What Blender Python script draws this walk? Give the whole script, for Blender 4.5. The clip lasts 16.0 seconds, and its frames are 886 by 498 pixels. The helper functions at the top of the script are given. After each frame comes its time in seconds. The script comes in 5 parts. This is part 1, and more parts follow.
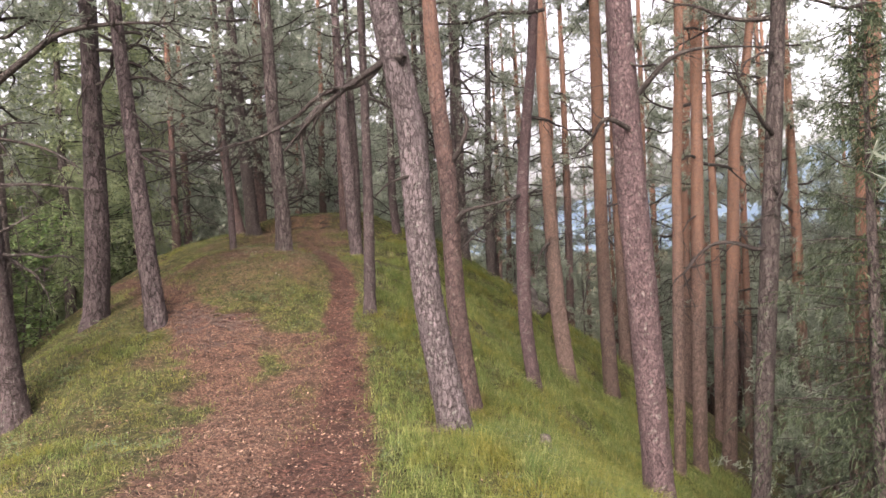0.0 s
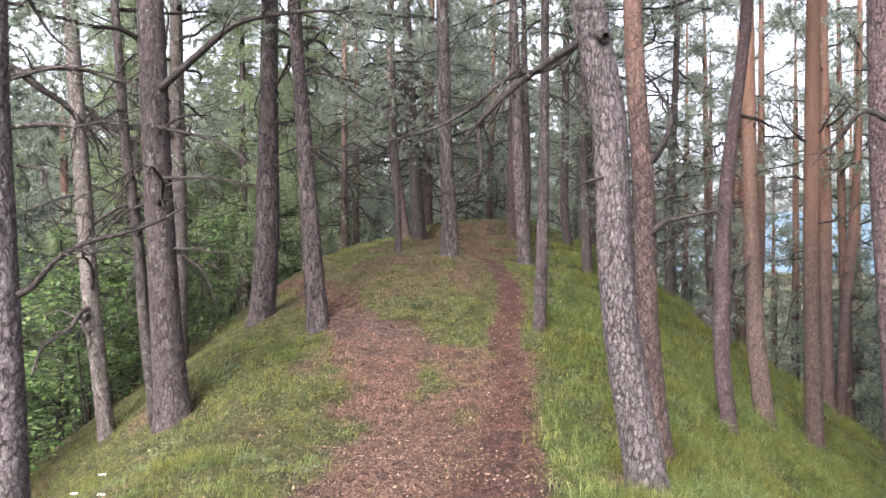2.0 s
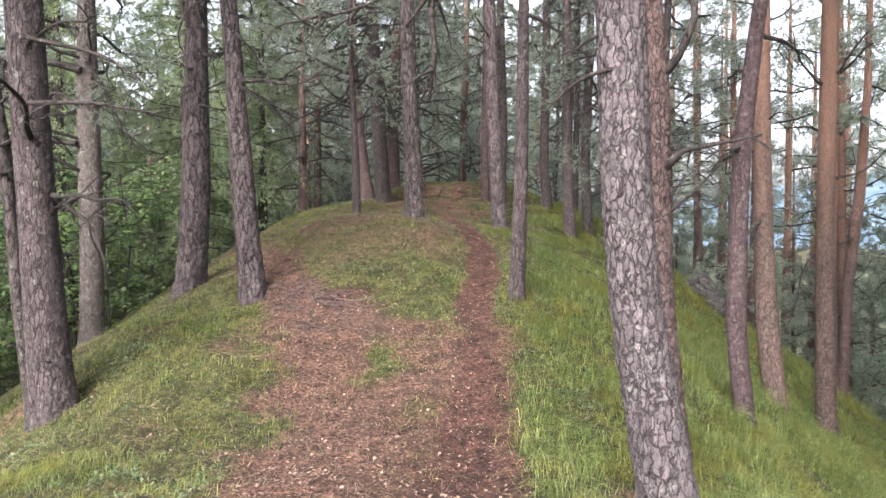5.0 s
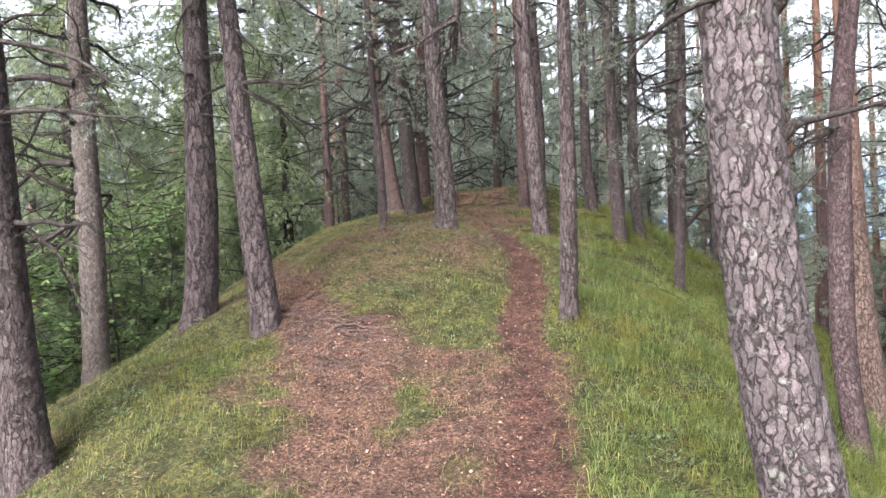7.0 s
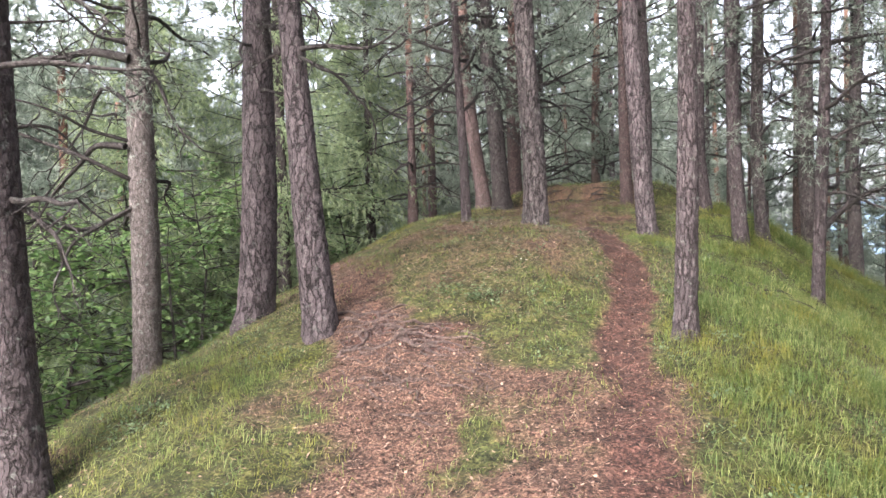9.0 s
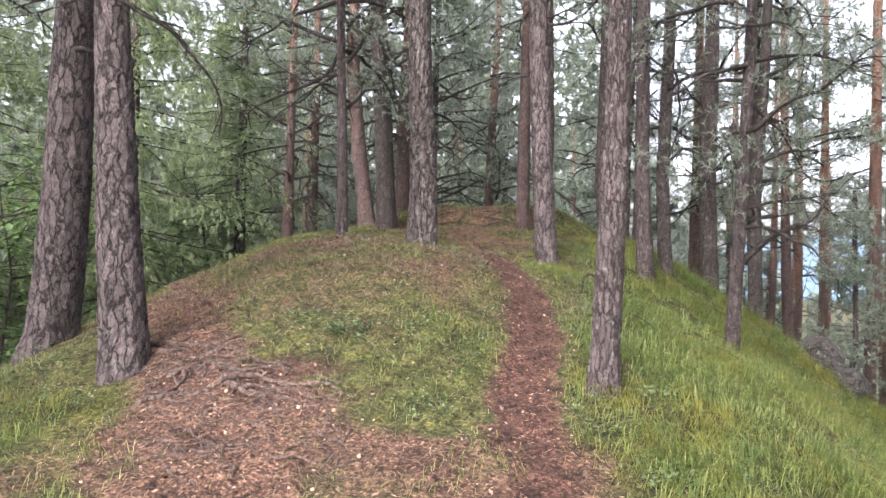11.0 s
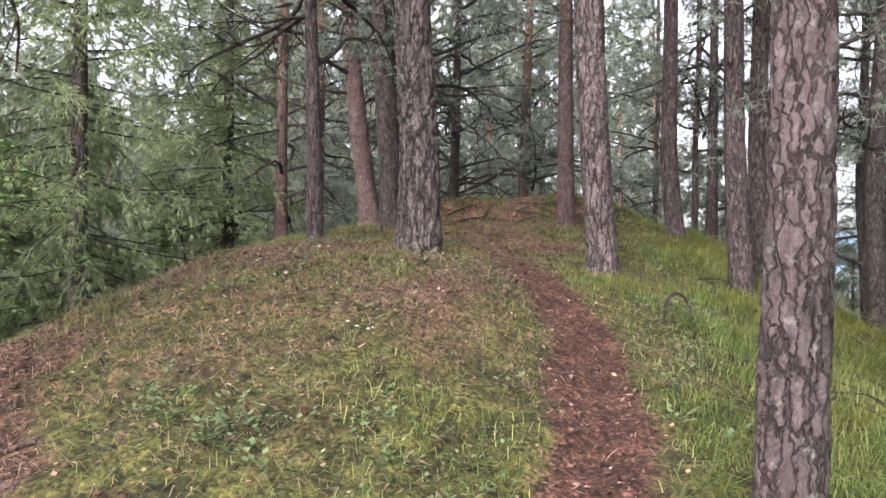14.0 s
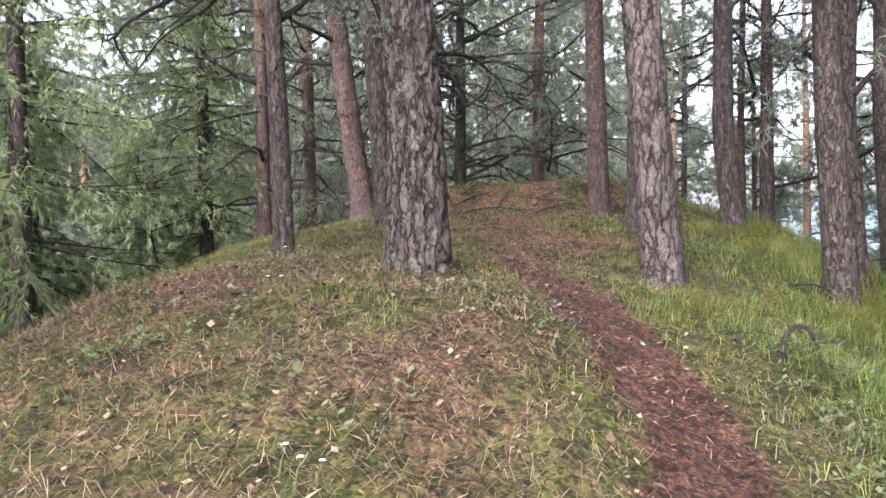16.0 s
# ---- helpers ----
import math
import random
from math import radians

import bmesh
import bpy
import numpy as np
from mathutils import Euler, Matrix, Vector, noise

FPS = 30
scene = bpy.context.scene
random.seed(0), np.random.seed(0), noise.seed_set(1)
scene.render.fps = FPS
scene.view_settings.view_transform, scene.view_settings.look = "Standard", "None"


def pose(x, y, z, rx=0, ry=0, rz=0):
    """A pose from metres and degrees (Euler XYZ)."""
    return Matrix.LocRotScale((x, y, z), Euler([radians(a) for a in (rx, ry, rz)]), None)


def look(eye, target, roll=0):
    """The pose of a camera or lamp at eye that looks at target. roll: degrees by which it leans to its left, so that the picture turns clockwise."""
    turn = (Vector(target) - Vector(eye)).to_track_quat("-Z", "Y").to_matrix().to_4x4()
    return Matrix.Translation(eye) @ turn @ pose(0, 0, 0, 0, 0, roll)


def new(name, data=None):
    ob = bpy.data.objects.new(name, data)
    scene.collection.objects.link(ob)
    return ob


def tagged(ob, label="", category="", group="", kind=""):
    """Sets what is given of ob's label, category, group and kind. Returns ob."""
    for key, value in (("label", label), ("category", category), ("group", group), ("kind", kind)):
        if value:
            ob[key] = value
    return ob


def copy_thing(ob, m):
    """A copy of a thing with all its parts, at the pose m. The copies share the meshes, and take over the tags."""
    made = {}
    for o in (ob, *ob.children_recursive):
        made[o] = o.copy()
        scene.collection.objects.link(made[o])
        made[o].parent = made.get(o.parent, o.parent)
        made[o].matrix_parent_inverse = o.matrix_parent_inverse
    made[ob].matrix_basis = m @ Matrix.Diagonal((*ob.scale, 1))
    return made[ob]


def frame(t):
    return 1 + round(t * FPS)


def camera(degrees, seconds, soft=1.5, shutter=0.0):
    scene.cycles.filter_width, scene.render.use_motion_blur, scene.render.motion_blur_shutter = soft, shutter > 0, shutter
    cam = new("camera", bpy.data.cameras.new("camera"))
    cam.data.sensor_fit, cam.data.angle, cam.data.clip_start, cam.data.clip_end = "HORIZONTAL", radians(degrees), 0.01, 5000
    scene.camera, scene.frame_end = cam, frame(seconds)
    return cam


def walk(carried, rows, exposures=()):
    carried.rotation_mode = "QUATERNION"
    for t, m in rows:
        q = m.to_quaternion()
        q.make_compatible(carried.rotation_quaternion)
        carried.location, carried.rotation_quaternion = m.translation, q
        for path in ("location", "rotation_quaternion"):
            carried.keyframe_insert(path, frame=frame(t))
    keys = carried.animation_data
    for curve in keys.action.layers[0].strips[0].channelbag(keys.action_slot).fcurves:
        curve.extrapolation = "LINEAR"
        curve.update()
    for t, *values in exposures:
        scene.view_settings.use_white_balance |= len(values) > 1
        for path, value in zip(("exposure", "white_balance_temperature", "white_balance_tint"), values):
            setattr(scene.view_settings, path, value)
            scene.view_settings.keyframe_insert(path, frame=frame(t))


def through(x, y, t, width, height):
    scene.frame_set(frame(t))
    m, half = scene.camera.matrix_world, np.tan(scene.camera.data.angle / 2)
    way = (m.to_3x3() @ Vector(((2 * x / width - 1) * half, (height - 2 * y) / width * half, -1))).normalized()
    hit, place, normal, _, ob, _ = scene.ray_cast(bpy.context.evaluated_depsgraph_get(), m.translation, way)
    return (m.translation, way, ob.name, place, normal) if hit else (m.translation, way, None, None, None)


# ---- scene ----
cam = camera(62.0, 16.0)
PATH = [
    (0.0, (0.146, 0.475, 1.357), (0.105, 4.474, 1.309), -2.9),
    (0.5, (0.059, 0.690, 1.375), (-0.364, 4.667, 1.286), -2.7),
    (1.0, (-0.079, 1.001, 1.384), (-0.675, 4.955, 1.303), -2.4),
    (1.5, (-0.185, 1.327, 1.417), (-0.930, 5.257, 1.358), -1.2),
    (2.0, (-0.216, 1.731, 1.390), (-1.115, 5.628, 1.411), -0.2),
    (2.5, (-0.281, 2.143, 1.358), (-0.971, 6.083, 1.376), -1.4),
    (3.0, (-0.368, 2.530, 1.335), (-0.883, 6.497, 1.350), -1.3),
    (3.5, (-0.396, 2.920, 1.296), (-0.903, 6.887, 1.215), -1.7),
    (4.0, (-0.399, 3.268, 1.230), (-0.758, 7.250, 1.100), -1.3),
    (4.5, (-0.407, 3.630, 1.126), (-0.926, 7.595, 1.002), -0.6),
    (5.0, (-0.445, 3.985, 1.066), (-1.222, 7.907, 0.955), -0.2),
    (5.2, (-0.497, 4.134, 1.045), (-1.332, 8.044, 0.915), -0.1),
    (7.3, (-0.787, 5.754, 1.127), (-1.807, 9.621, 1.086), -3.6),
    (7.5, (-0.814, 5.916, 1.141), (-1.916, 9.761, 1.090), -3.6),
    (8.0, (-0.927, 6.362, 1.105), (-2.183, 10.160, 1.115), -2.1),
    (8.5, (-0.972, 6.764, 1.029), (-2.330, 10.527, 1.011), -0.5),
    (9.0, (-1.065, 7.179, 0.989), (-2.521, 10.905, 0.971), -1.7),
    (9.5, (-1.226, 7.618, 0.931), (-2.466, 11.421, 0.941), -0.6),
    (10.0, (-1.297, 8.142, 0.846), (-2.320, 12.009, 0.894), 0.0),
    (10.2, (-1.341, 8.323, 0.862), (-2.294, 12.207, 0.934), -0.0),
    (12.3, (-1.629, 10.533, 0.919), (-2.499, 14.434, 1.068), 1.8),
    (12.5, (-1.642, 10.775, 0.920), (-2.526, 14.674, 1.033), 2.0),
    (13.0, (-1.725, 11.356, 1.003), (-2.678, 15.240, 1.065), 1.1),
    (13.5, (-1.899, 11.905, 1.100), (-2.951, 15.761, 1.252), 0.6),
    (14.0, (-1.963, 12.475, 1.124), (-3.044, 16.325, 1.233), 0.2),
    (14.5, (-2.079, 13.002, 1.175), (-3.139, 16.859, 1.195), -0.7),
    (15.0, (-2.253, 13.505, 1.267), (-3.175, 17.397, 1.246), -1.3),
    (15.5, (-2.358, 14.035, 1.329), (-3.200, 17.945, 1.303), -2.2),
    (16.0, (-2.530, 14.419, 1.426), (-3.646, 18.261, 1.429), -1.5),
]
walk(cam, [(t, look(eye, target, roll)) for t, eye, target, roll in PATH], [(0.0, 1.97, 7000, 26), (0.6, 2.13, 6400, 19), (1.5, 2.2, 6250, 18), (3.0, 2.15, 6250, 18), (5.0, 2.28, 6250, 18), (8.0, 2.46, 6200, 18), (9.0, 2.54, 6200, 18), (10.0, 2.51, 6200, 17), (12.5, 2.36, 6400, 20), (13.5, 2.29, 6400, 20), (14.0, 2.29, 6400, 20), (14.5, 2.46, 6350, 20), (15.0, 2.54, 6300, 19), (16.0, 2.54, 6250, 19)])

# ---- world, sun and exposure ----
world = bpy.data.worlds.new("overcast_sky")
scene.world = world
world.use_nodes = True
wn, wl = world.node_tree.nodes, world.node_tree.links
sky = wn.new("ShaderNodeTexSky")
sky.sky_type, sky.sun_disc = "NISHITA", False
sky.sun_elevation, sky.sun_rotation = radians(37), radians(190)
sky.air_density, sky.dust_density, sky.ozone_density = 1.0, 6.0, 1.0
pale = wn.new("ShaderNodeHueSaturation")
pale.inputs["Saturation"].default_value = 0.35
wl.new(sky.outputs[0], pale.inputs["Color"])
wl.new(pale.outputs[0], wn["Background"].inputs[0])
wn["Background"].inputs[1].default_value = 0.15
sun = new("sun", bpy.data.lights.new("sun", "SUN"))
sun.data.energy, sun.data.angle, sun.data.color = 1.0, radians(35), (1.0, 0.97, 0.93)
sun.matrix_world = look((-7, -32, 33), (0, 10, 0))


# ---- materials ----
def material(name, rough=0.85):
    m = bpy.data.materials.new(name)
    m.use_nodes = True
    b = m.node_tree.nodes["Principled BSDF"]
    b.inputs["Roughness"].default_value = rough
    b.inputs["Specular IOR Level"].default_value = 0.25
    return m, m.node_tree.nodes, m.node_tree.links, b


def node(nodes, kind, **values):
    n = nodes.new(kind)
    for key, value in values.items():
        n.inputs[key.replace("_", " ")].default_value = value
    return n


def ramp(nodes, links, source, stops, interpolation="LINEAR"):
    r = nodes.new("ShaderNodeValToRGB")
    r.color_ramp.interpolation = interpolation
    while len(r.color_ramp.elements) < len(stops):
        r.color_ramp.elements.new(0.5)
    for e, (p, c) in zip(r.color_ramp.elements, stops):
        e.position = p
        e.color = (*c, 1) if isinstance(c, tuple) else (c, c, c, 1)
    links.new(source, r.inputs[0])
    return r.outputs[0]


def mix(nodes, links, factor, a, b, blend="MIX"):
    n = nodes.new("ShaderNodeMix")
    n.data_type, n.blend_type = "RGBA", blend
    for socket, value in ((n.inputs[0], factor), (n.inputs[6], a), (n.inputs[7], b)):
        if isinstance(value, (float, int)):
            socket.default_value = value
        elif isinstance(value, tuple):
            socket.default_value = (*value, 1)
        else:
            links.new(value, socket)
    return n.outputs[2]


def bark_material(name, plate, crack, orange_from=99.0, orange=(0.265, 0.145, 0.095), lichen=0.5, scale=9.0, tall=0.36):
    """Plated pine bark: grey-brown low on the trunk with dark furrows, orange and smoother from a height on."""
    m, n, l, b = material(name, 0.92)
    co = n.new("ShaderNodeTexCoord")
    mp = node(n, "ShaderNodeMapping", Scale=(1, 1, 0.45))
    l.new(co.outputs["Object"], mp.inputs[0])
    warp = node(n, "ShaderNodeTexNoise", Scale=14.0, Detail=5.0, Roughness=0.7)
    l.new(mp.outputs[0], warp.inputs["Vector"])
    shifted = n.new("ShaderNodeVectorMath")
    shifted.operation = "MULTIPLY_ADD"
    shifted.inputs[1].default_value = (0.12, 0.12, 0.12)
    l.new(warp.outputs["Color"], shifted.inputs[0])
    l.new(mp.outputs[0], shifted.inputs[2])
    # plates: cells drawn out along the trunk, with wandering edges
    long_map = node(n, "ShaderNodeMapping", Scale=(1, 1, tall))
    l.new(co.outputs["Object"], long_map.inputs[0])
    wander = node(n, "ShaderNodeTexNoise", Scale=9.0, Detail=5.0, Roughness=0.6)
    l.new(co.outputs["Object"], wander.inputs["Vector"])
    stretched = n.new("ShaderNodeVectorMath")
    stretched.operation = "MULTIPLY_ADD"
    stretched.inputs[1].default_value = (0.11, 0.11, 0.05)
    l.new(wander.outputs["Color"], stretched.inputs[0])
    l.new(long_map.outputs[0], stretched.inputs[2])
    tone = node(n, "ShaderNodeTexVoronoi", Scale=scale * 2.3)
    l.new(stretched.outputs[0], tone.inputs["Vector"])
    fine = node(n, "ShaderNodeTexNoise", Scale=70.0, Detail=7.0, Roughness=0.75)
    l.new(mp.outputs[0], fine.inputs["Vector"])
    streak = node(n, "ShaderNodeTexNoise", Scale=24.0, Detail=6.0, Roughness=0.7)
    l.new(shifted.outputs[0], streak.inputs["Vector"])
    light = tuple(min(1, c * 1.18) for c in plate)
    dark = tuple(c * 0.6 for c in plate)
    sep = n.new("ShaderNodeSeparateColor")
    l.new(tone.outputs["Color"], sep.inputs[0])
    base = ramp(n, l, sep.outputs[0], [(0.0, dark), (0.5, plate), (1.0, light)])
    base = mix(n, l, ramp(n, l, fine.outputs["Fac"], [(0.38, 0.0), (0.68, 0.5)]), base, light)
    base = mix(n, l, ramp(n, l, streak.outputs["Fac"], [(0.38, 0.85), (0.55, 0.0)]), base, dark)
    flakes = node(n, "ShaderNodeTexNoise", Scale=2.2, Detail=4.0)
    l.new(co.outputs["Object"], flakes.inputs["Vector"])
    sz = n.new("ShaderNodeSeparateXYZ")
    l.new(co.outputs["Object"], sz.inputs[0])
    up = n.new("ShaderNodeMath")
    up.operation = "MULTIPLY_ADD"
    l.new(flakes.outputs["Fac"], up.inputs[0])
    up.inputs[1].default_value = 3.0
    l.new(sz.outputs["Z"], up.inputs[2])
    span = n.new("ShaderNodeMapRange")
    l.new(up.outputs[0], span.inputs[0])
    span.inputs[1].default_value, span.inputs[2].default_value = orange_from + 0.6, orange_from + 3.4
    tan = mix(n, l, ramp(n, l, fine.outputs["Fac"], [(0.35, 0.0), (0.65, 0.8)]), tuple(c * 0.65 for c in orange), orange)
    tan = mix(n, l, ramp(n, l, streak.outputs["Fac"], [(0.40, 0.6), (0.58, 0.0)]), tan, plate)
    base = mix(n, l, span.outputs[0], base, tan)
    # furrows between the plates
    flakes2 = node(n, "ShaderNodeTexNoise", Scale=6.0, Detail=3.0)
    l.new(co.outputs["Object"], flakes2.inputs["Vector"])
    cracks = []
    gap = n.new("ShaderNodeAttribute")
    gap.attribute_name = "furrow"
    deep = n.new("ShaderNodeMath")
    deep.operation = "MULTIPLY"
    l.new(ramp(n, l, gap.outputs["Fac"], [(0.3, 0.0), (1.0, 0.5)]), deep.inputs[0])
    l.new(ramp(n, l, span.outputs[0], [(0.0, 1.0), (1.0, 0.35)]), deep.inputs[1])
    base = mix(n, l, deep.outputs[0], base, crack)
    for size, wide, most in ((scale * 2.3, 0.10, 0.95), (scale * 4.6, 0.09, 0.7), (scale * 10.0, 0.1, 0.4)):
        cell = node(n, "ShaderNodeTexVoronoi", Scale=size)
        cell.feature = "DISTANCE_TO_EDGE"
        l.new(stretched.outputs[0], cell.inputs["Vector"])
        worn = n.new("ShaderNodeMath")
        worn.operation = "MULTIPLY"
        l.new(ramp(n, l, cell.outputs["Distance"], [(0.0, most), (wide * 0.4, most * 0.7), (wide, 0.0)]), worn.inputs[0])
        l.new(ramp(n, l, flakes2.outputs["Fac"], [(0.3, 0.45), (0.5, 1.0)]), worn.inputs[1])
        calm = n.new("ShaderNodeMath")
        calm.operation = "MULTIPLY"
        l.new(worn.outputs[0], calm.inputs[0])
        l.new(ramp(n, l, span.outputs[0], [(0.0, 1.0), (1.0, 0.45)]), calm.inputs[1])
        base = mix(n, l, calm.outputs[0], base, crack)
        cracks.append(calm.outputs[0])
    # lichen crust
    spot = node(n, "ShaderNodeTexNoise", Scale=13.0, Detail=6.0, Roughness=0.7)
    l.new(co.outputs["Object"], spot.inputs["Vector"])
    base = mix(n, l, ramp(n, l, spot.outputs["Fac"], [(0.58, 0.0), (0.65, lichen)]), base, (0.27, 0.30, 0.25))
    info = n.new("ShaderNodeObjectInfo")
    hue = node(n, "ShaderNodeHueSaturation", Saturation=1.0)
    vary = n.new("ShaderNodeMapRange")
    vary.inputs[3].default_value, vary.inputs[4].default_value = 0.82, 1.2
    l.new(info.outputs["Random"], vary.inputs[0])
    l.new(vary.outputs[0], hue.inputs["Value"])
    l.new(base, hue.inputs["Color"])
    l.new(hue.outputs[0], b.inputs["Base Color"])
    groove = node(n, "ShaderNodeBump", Strength=1.0, Distance=0.018)
    groove.invert = True
    l.new(cracks[0], groove.inputs["Height"])
    bump = node(n, "ShaderNodeBump", Strength=0.8, Distance=0.012)
    l.new(streak.outputs["Fac"], bump.inputs["Height"])
    l.new(groove.outputs[0], bump.inputs["Normal"])
    bump2 = node(n, "ShaderNodeBump", Strength=0.6, Distance=0.006)
    l.new(fine.outputs["Fac"], bump2.inputs["Height"])
    l.new(bump.outputs[0], bump2.inputs["Normal"])
    l.new(bump2.outputs[0], b.inputs["Normal"])
    return m


def leaf_material(name, dark, mid, light, through=0.35, rough=0.6, patch=None):
    """Leaves, needles and blades: a shade of their own for each, and some light through them."""
    m, n, l, b = material(name, rough)
    geo = n.new("ShaderNodeNewGeometry")
    info = n.new("ShaderNodeObjectInfo")
    colour = ramp(n, l, geo.outputs["Random Per Island"], [(0.0, dark), (0.5, mid), (1.0, light)])
    if patch:
        for size, tint, low, high, most in patch:
            spots = node(n, "ShaderNodeTexNoise", Scale=size, Detail=4.0, Roughness=0.6)
            l.new(geo.outputs["Position"], spots.inputs["Vector"])
            colour = mix(n, l, ramp(n, l, spots.outputs["Fac"], [(low, 0.0), (high, most)]), colour, tint)
    hue = n.new("ShaderNodeHueSaturation")
    shade = n.new("ShaderNodeMapRange")
    shade.inputs[3].default_value, shade.inputs[4].default_value = 0.8, 1.25
    l.new(info.outputs["Random"], shade.inputs[0])
    l.new(shade.outputs[0], hue.inputs["Value"])
    l.new(colour, hue.inputs["Color"])
    l.new(hue.outputs[0], b.inputs["Base Color"])
    tr = n.new("ShaderNodeBsdfTranslucent")
    l.new(hue.outputs[0], tr.inputs["Color"])
    both = n.new("ShaderNodeMixShader")
    both.inputs[0].default_value = through
    l.new(b.outputs[0], both.inputs[1])
    l.new(tr.outputs[0], both.inputs[2])
    l.new(both.outputs[0], n["Material Output"].inputs["Surface"])
    return m


BARK_GREY = bark_material("bark_grey", (0.136, 0.115, 0.117), (0.036, 0.029, 0.027), lichen=0.45, scale=10.0, tall=0.3)
BARK_FURROWED = bark_material("bark_furrowed", (0.110, 0.088, 0.088), (0.014, 0.011, 0.01), lichen=0.18, scale=5.8, tall=0.21)
BARK_RIDGED = bark_material("bark_ridged", (0.116, 0.097, 0.092), (0.012, 0.009, 0.008), lichen=0.3, scale=6.4, tall=0.16)
BARK_BROWN = bark_material("bark_brown", (0.090, 0.071, 0.070), (0.018, 0.014, 0.012), lichen=0.3, scale=10.0, tall=0.15)
BARK_PURPLE = bark_material("bark_purple", (0.112, 0.078, 0.079), (0.026, 0.018, 0.017), lichen=0.3, scale=14.0, tall=0.45)
BARK_RED = bark_material("bark_red", (0.135, 0.094, 0.086), (0.035, 0.025, 0.022), orange_from=4.4, lichen=0.25, scale=10.0, tall=0.45)
BARK_ORANGE = bark_material("bark_orange", (0.145, 0.104, 0.086), (0.035, 0.025, 0.02), orange_from=4.0, lichen=0.1, scale=10.0, tall=0.45)
BARK_DARK = bark_material("bark_dark", (0.088, 0.074, 0.068), (0.018, 0.014, 0.013), lichen=0.25, tall=0.28)
BARK_PALE = bark_material("bark_pale", (0.175, 0.15, 0.136), (0.045, 0.036, 0.031), lichen=0.5, scale=12.0, tall=0.3)
DEAD_WOOD = bark_material("dead_wood", (0.066, 0.056, 0.05), (0.024, 0.02, 0.018), lichen=0.4, scale=22.0)
ROOT_BARK = bark_material("root_bark", (0.115, 0.08, 0.066), (0.04, 0.028, 0.024), lichen=0.1, scale=8.0)
ROCK = bark_material("mossy_rock", (0.085, 0.078, 0.07), (0.025, 0.022, 0.02), lichen=0.8, scale=3.0, tall=1.0)
NEEDLES = leaf_material("pine_needles", (0.14, 0.175, 0.13), (0.22, 0.26, 0.2), (0.32, 0.36, 0.29), 0.55)
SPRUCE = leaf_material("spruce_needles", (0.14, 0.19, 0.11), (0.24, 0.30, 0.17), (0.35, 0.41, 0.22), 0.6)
# spruce needles again, with the shade under the trees put into the colour
SHADED_SPRUCE = leaf_material("shaded_spruce_needles", (0.035, 0.055, 0.03), (0.065, 0.092, 0.05), (0.11, 0.145, 0.08), 0.4)
LEAVES = leaf_material("broad_leaves", (0.07, 0.13, 0.045), (0.12, 0.20, 0.07), (0.20, 0.28, 0.10), 0.45, 0.45)
GRASS = leaf_material("grass_blades", (0.03, 0.048, 0.012), (0.135, 0.185, 0.05), (0.36, 0.39, 0.15), 0.5,
                      patch=((0.9, (0.21, 0.195, 0.04), 0.46, 0.62, 0.8), (2.6, (0.10, 0.165, 0.055), 0.50, 0.62, 0.7), (4.5, (0.27, 0.22, 0.115), 0.56, 0.68, 0.7), (9.0, (0.05, 0.084, 0.022), 0.52, 0.63, 0.75)))
HERB = leaf_material("herb_leaves", (0.06, 0.092, 0.042), (0.095, 0.135, 0.066), (0.14, 0.18, 0.10), 0.3)
LITTER = leaf_material("dry_litter", (0.012, 0.007, 0.005), (0.09, 0.05, 0.036), (0.36, 0.25, 0.18), 0.1, 0.8)
DRY_STALKS = leaf_material("withered_stalks", (0.04, 0.027, 0.019), (0.17, 0.12, 0.08), (0.38, 0.30, 0.21), 0.25, 0.8)
DEAD_LEAF = leaf_material("dead_leaves", (0.05, 0.028, 0.02), (0.11, 0.068, 0.048), (0.19, 0.132, 0.1), 0.2, 0.7)
PETALS = leaf_material("white_petals", (0.6, 0.62, 0.55), (0.72, 0.72, 0.66), (0.8, 0.8, 0.76), 0.3)
FLOWER_STEM = leaf_material("flower_stem", (0.1, 0.15, 0.05), (0.12, 0.17, 0.06), (0.14, 0.2, 0.07), 0.3)


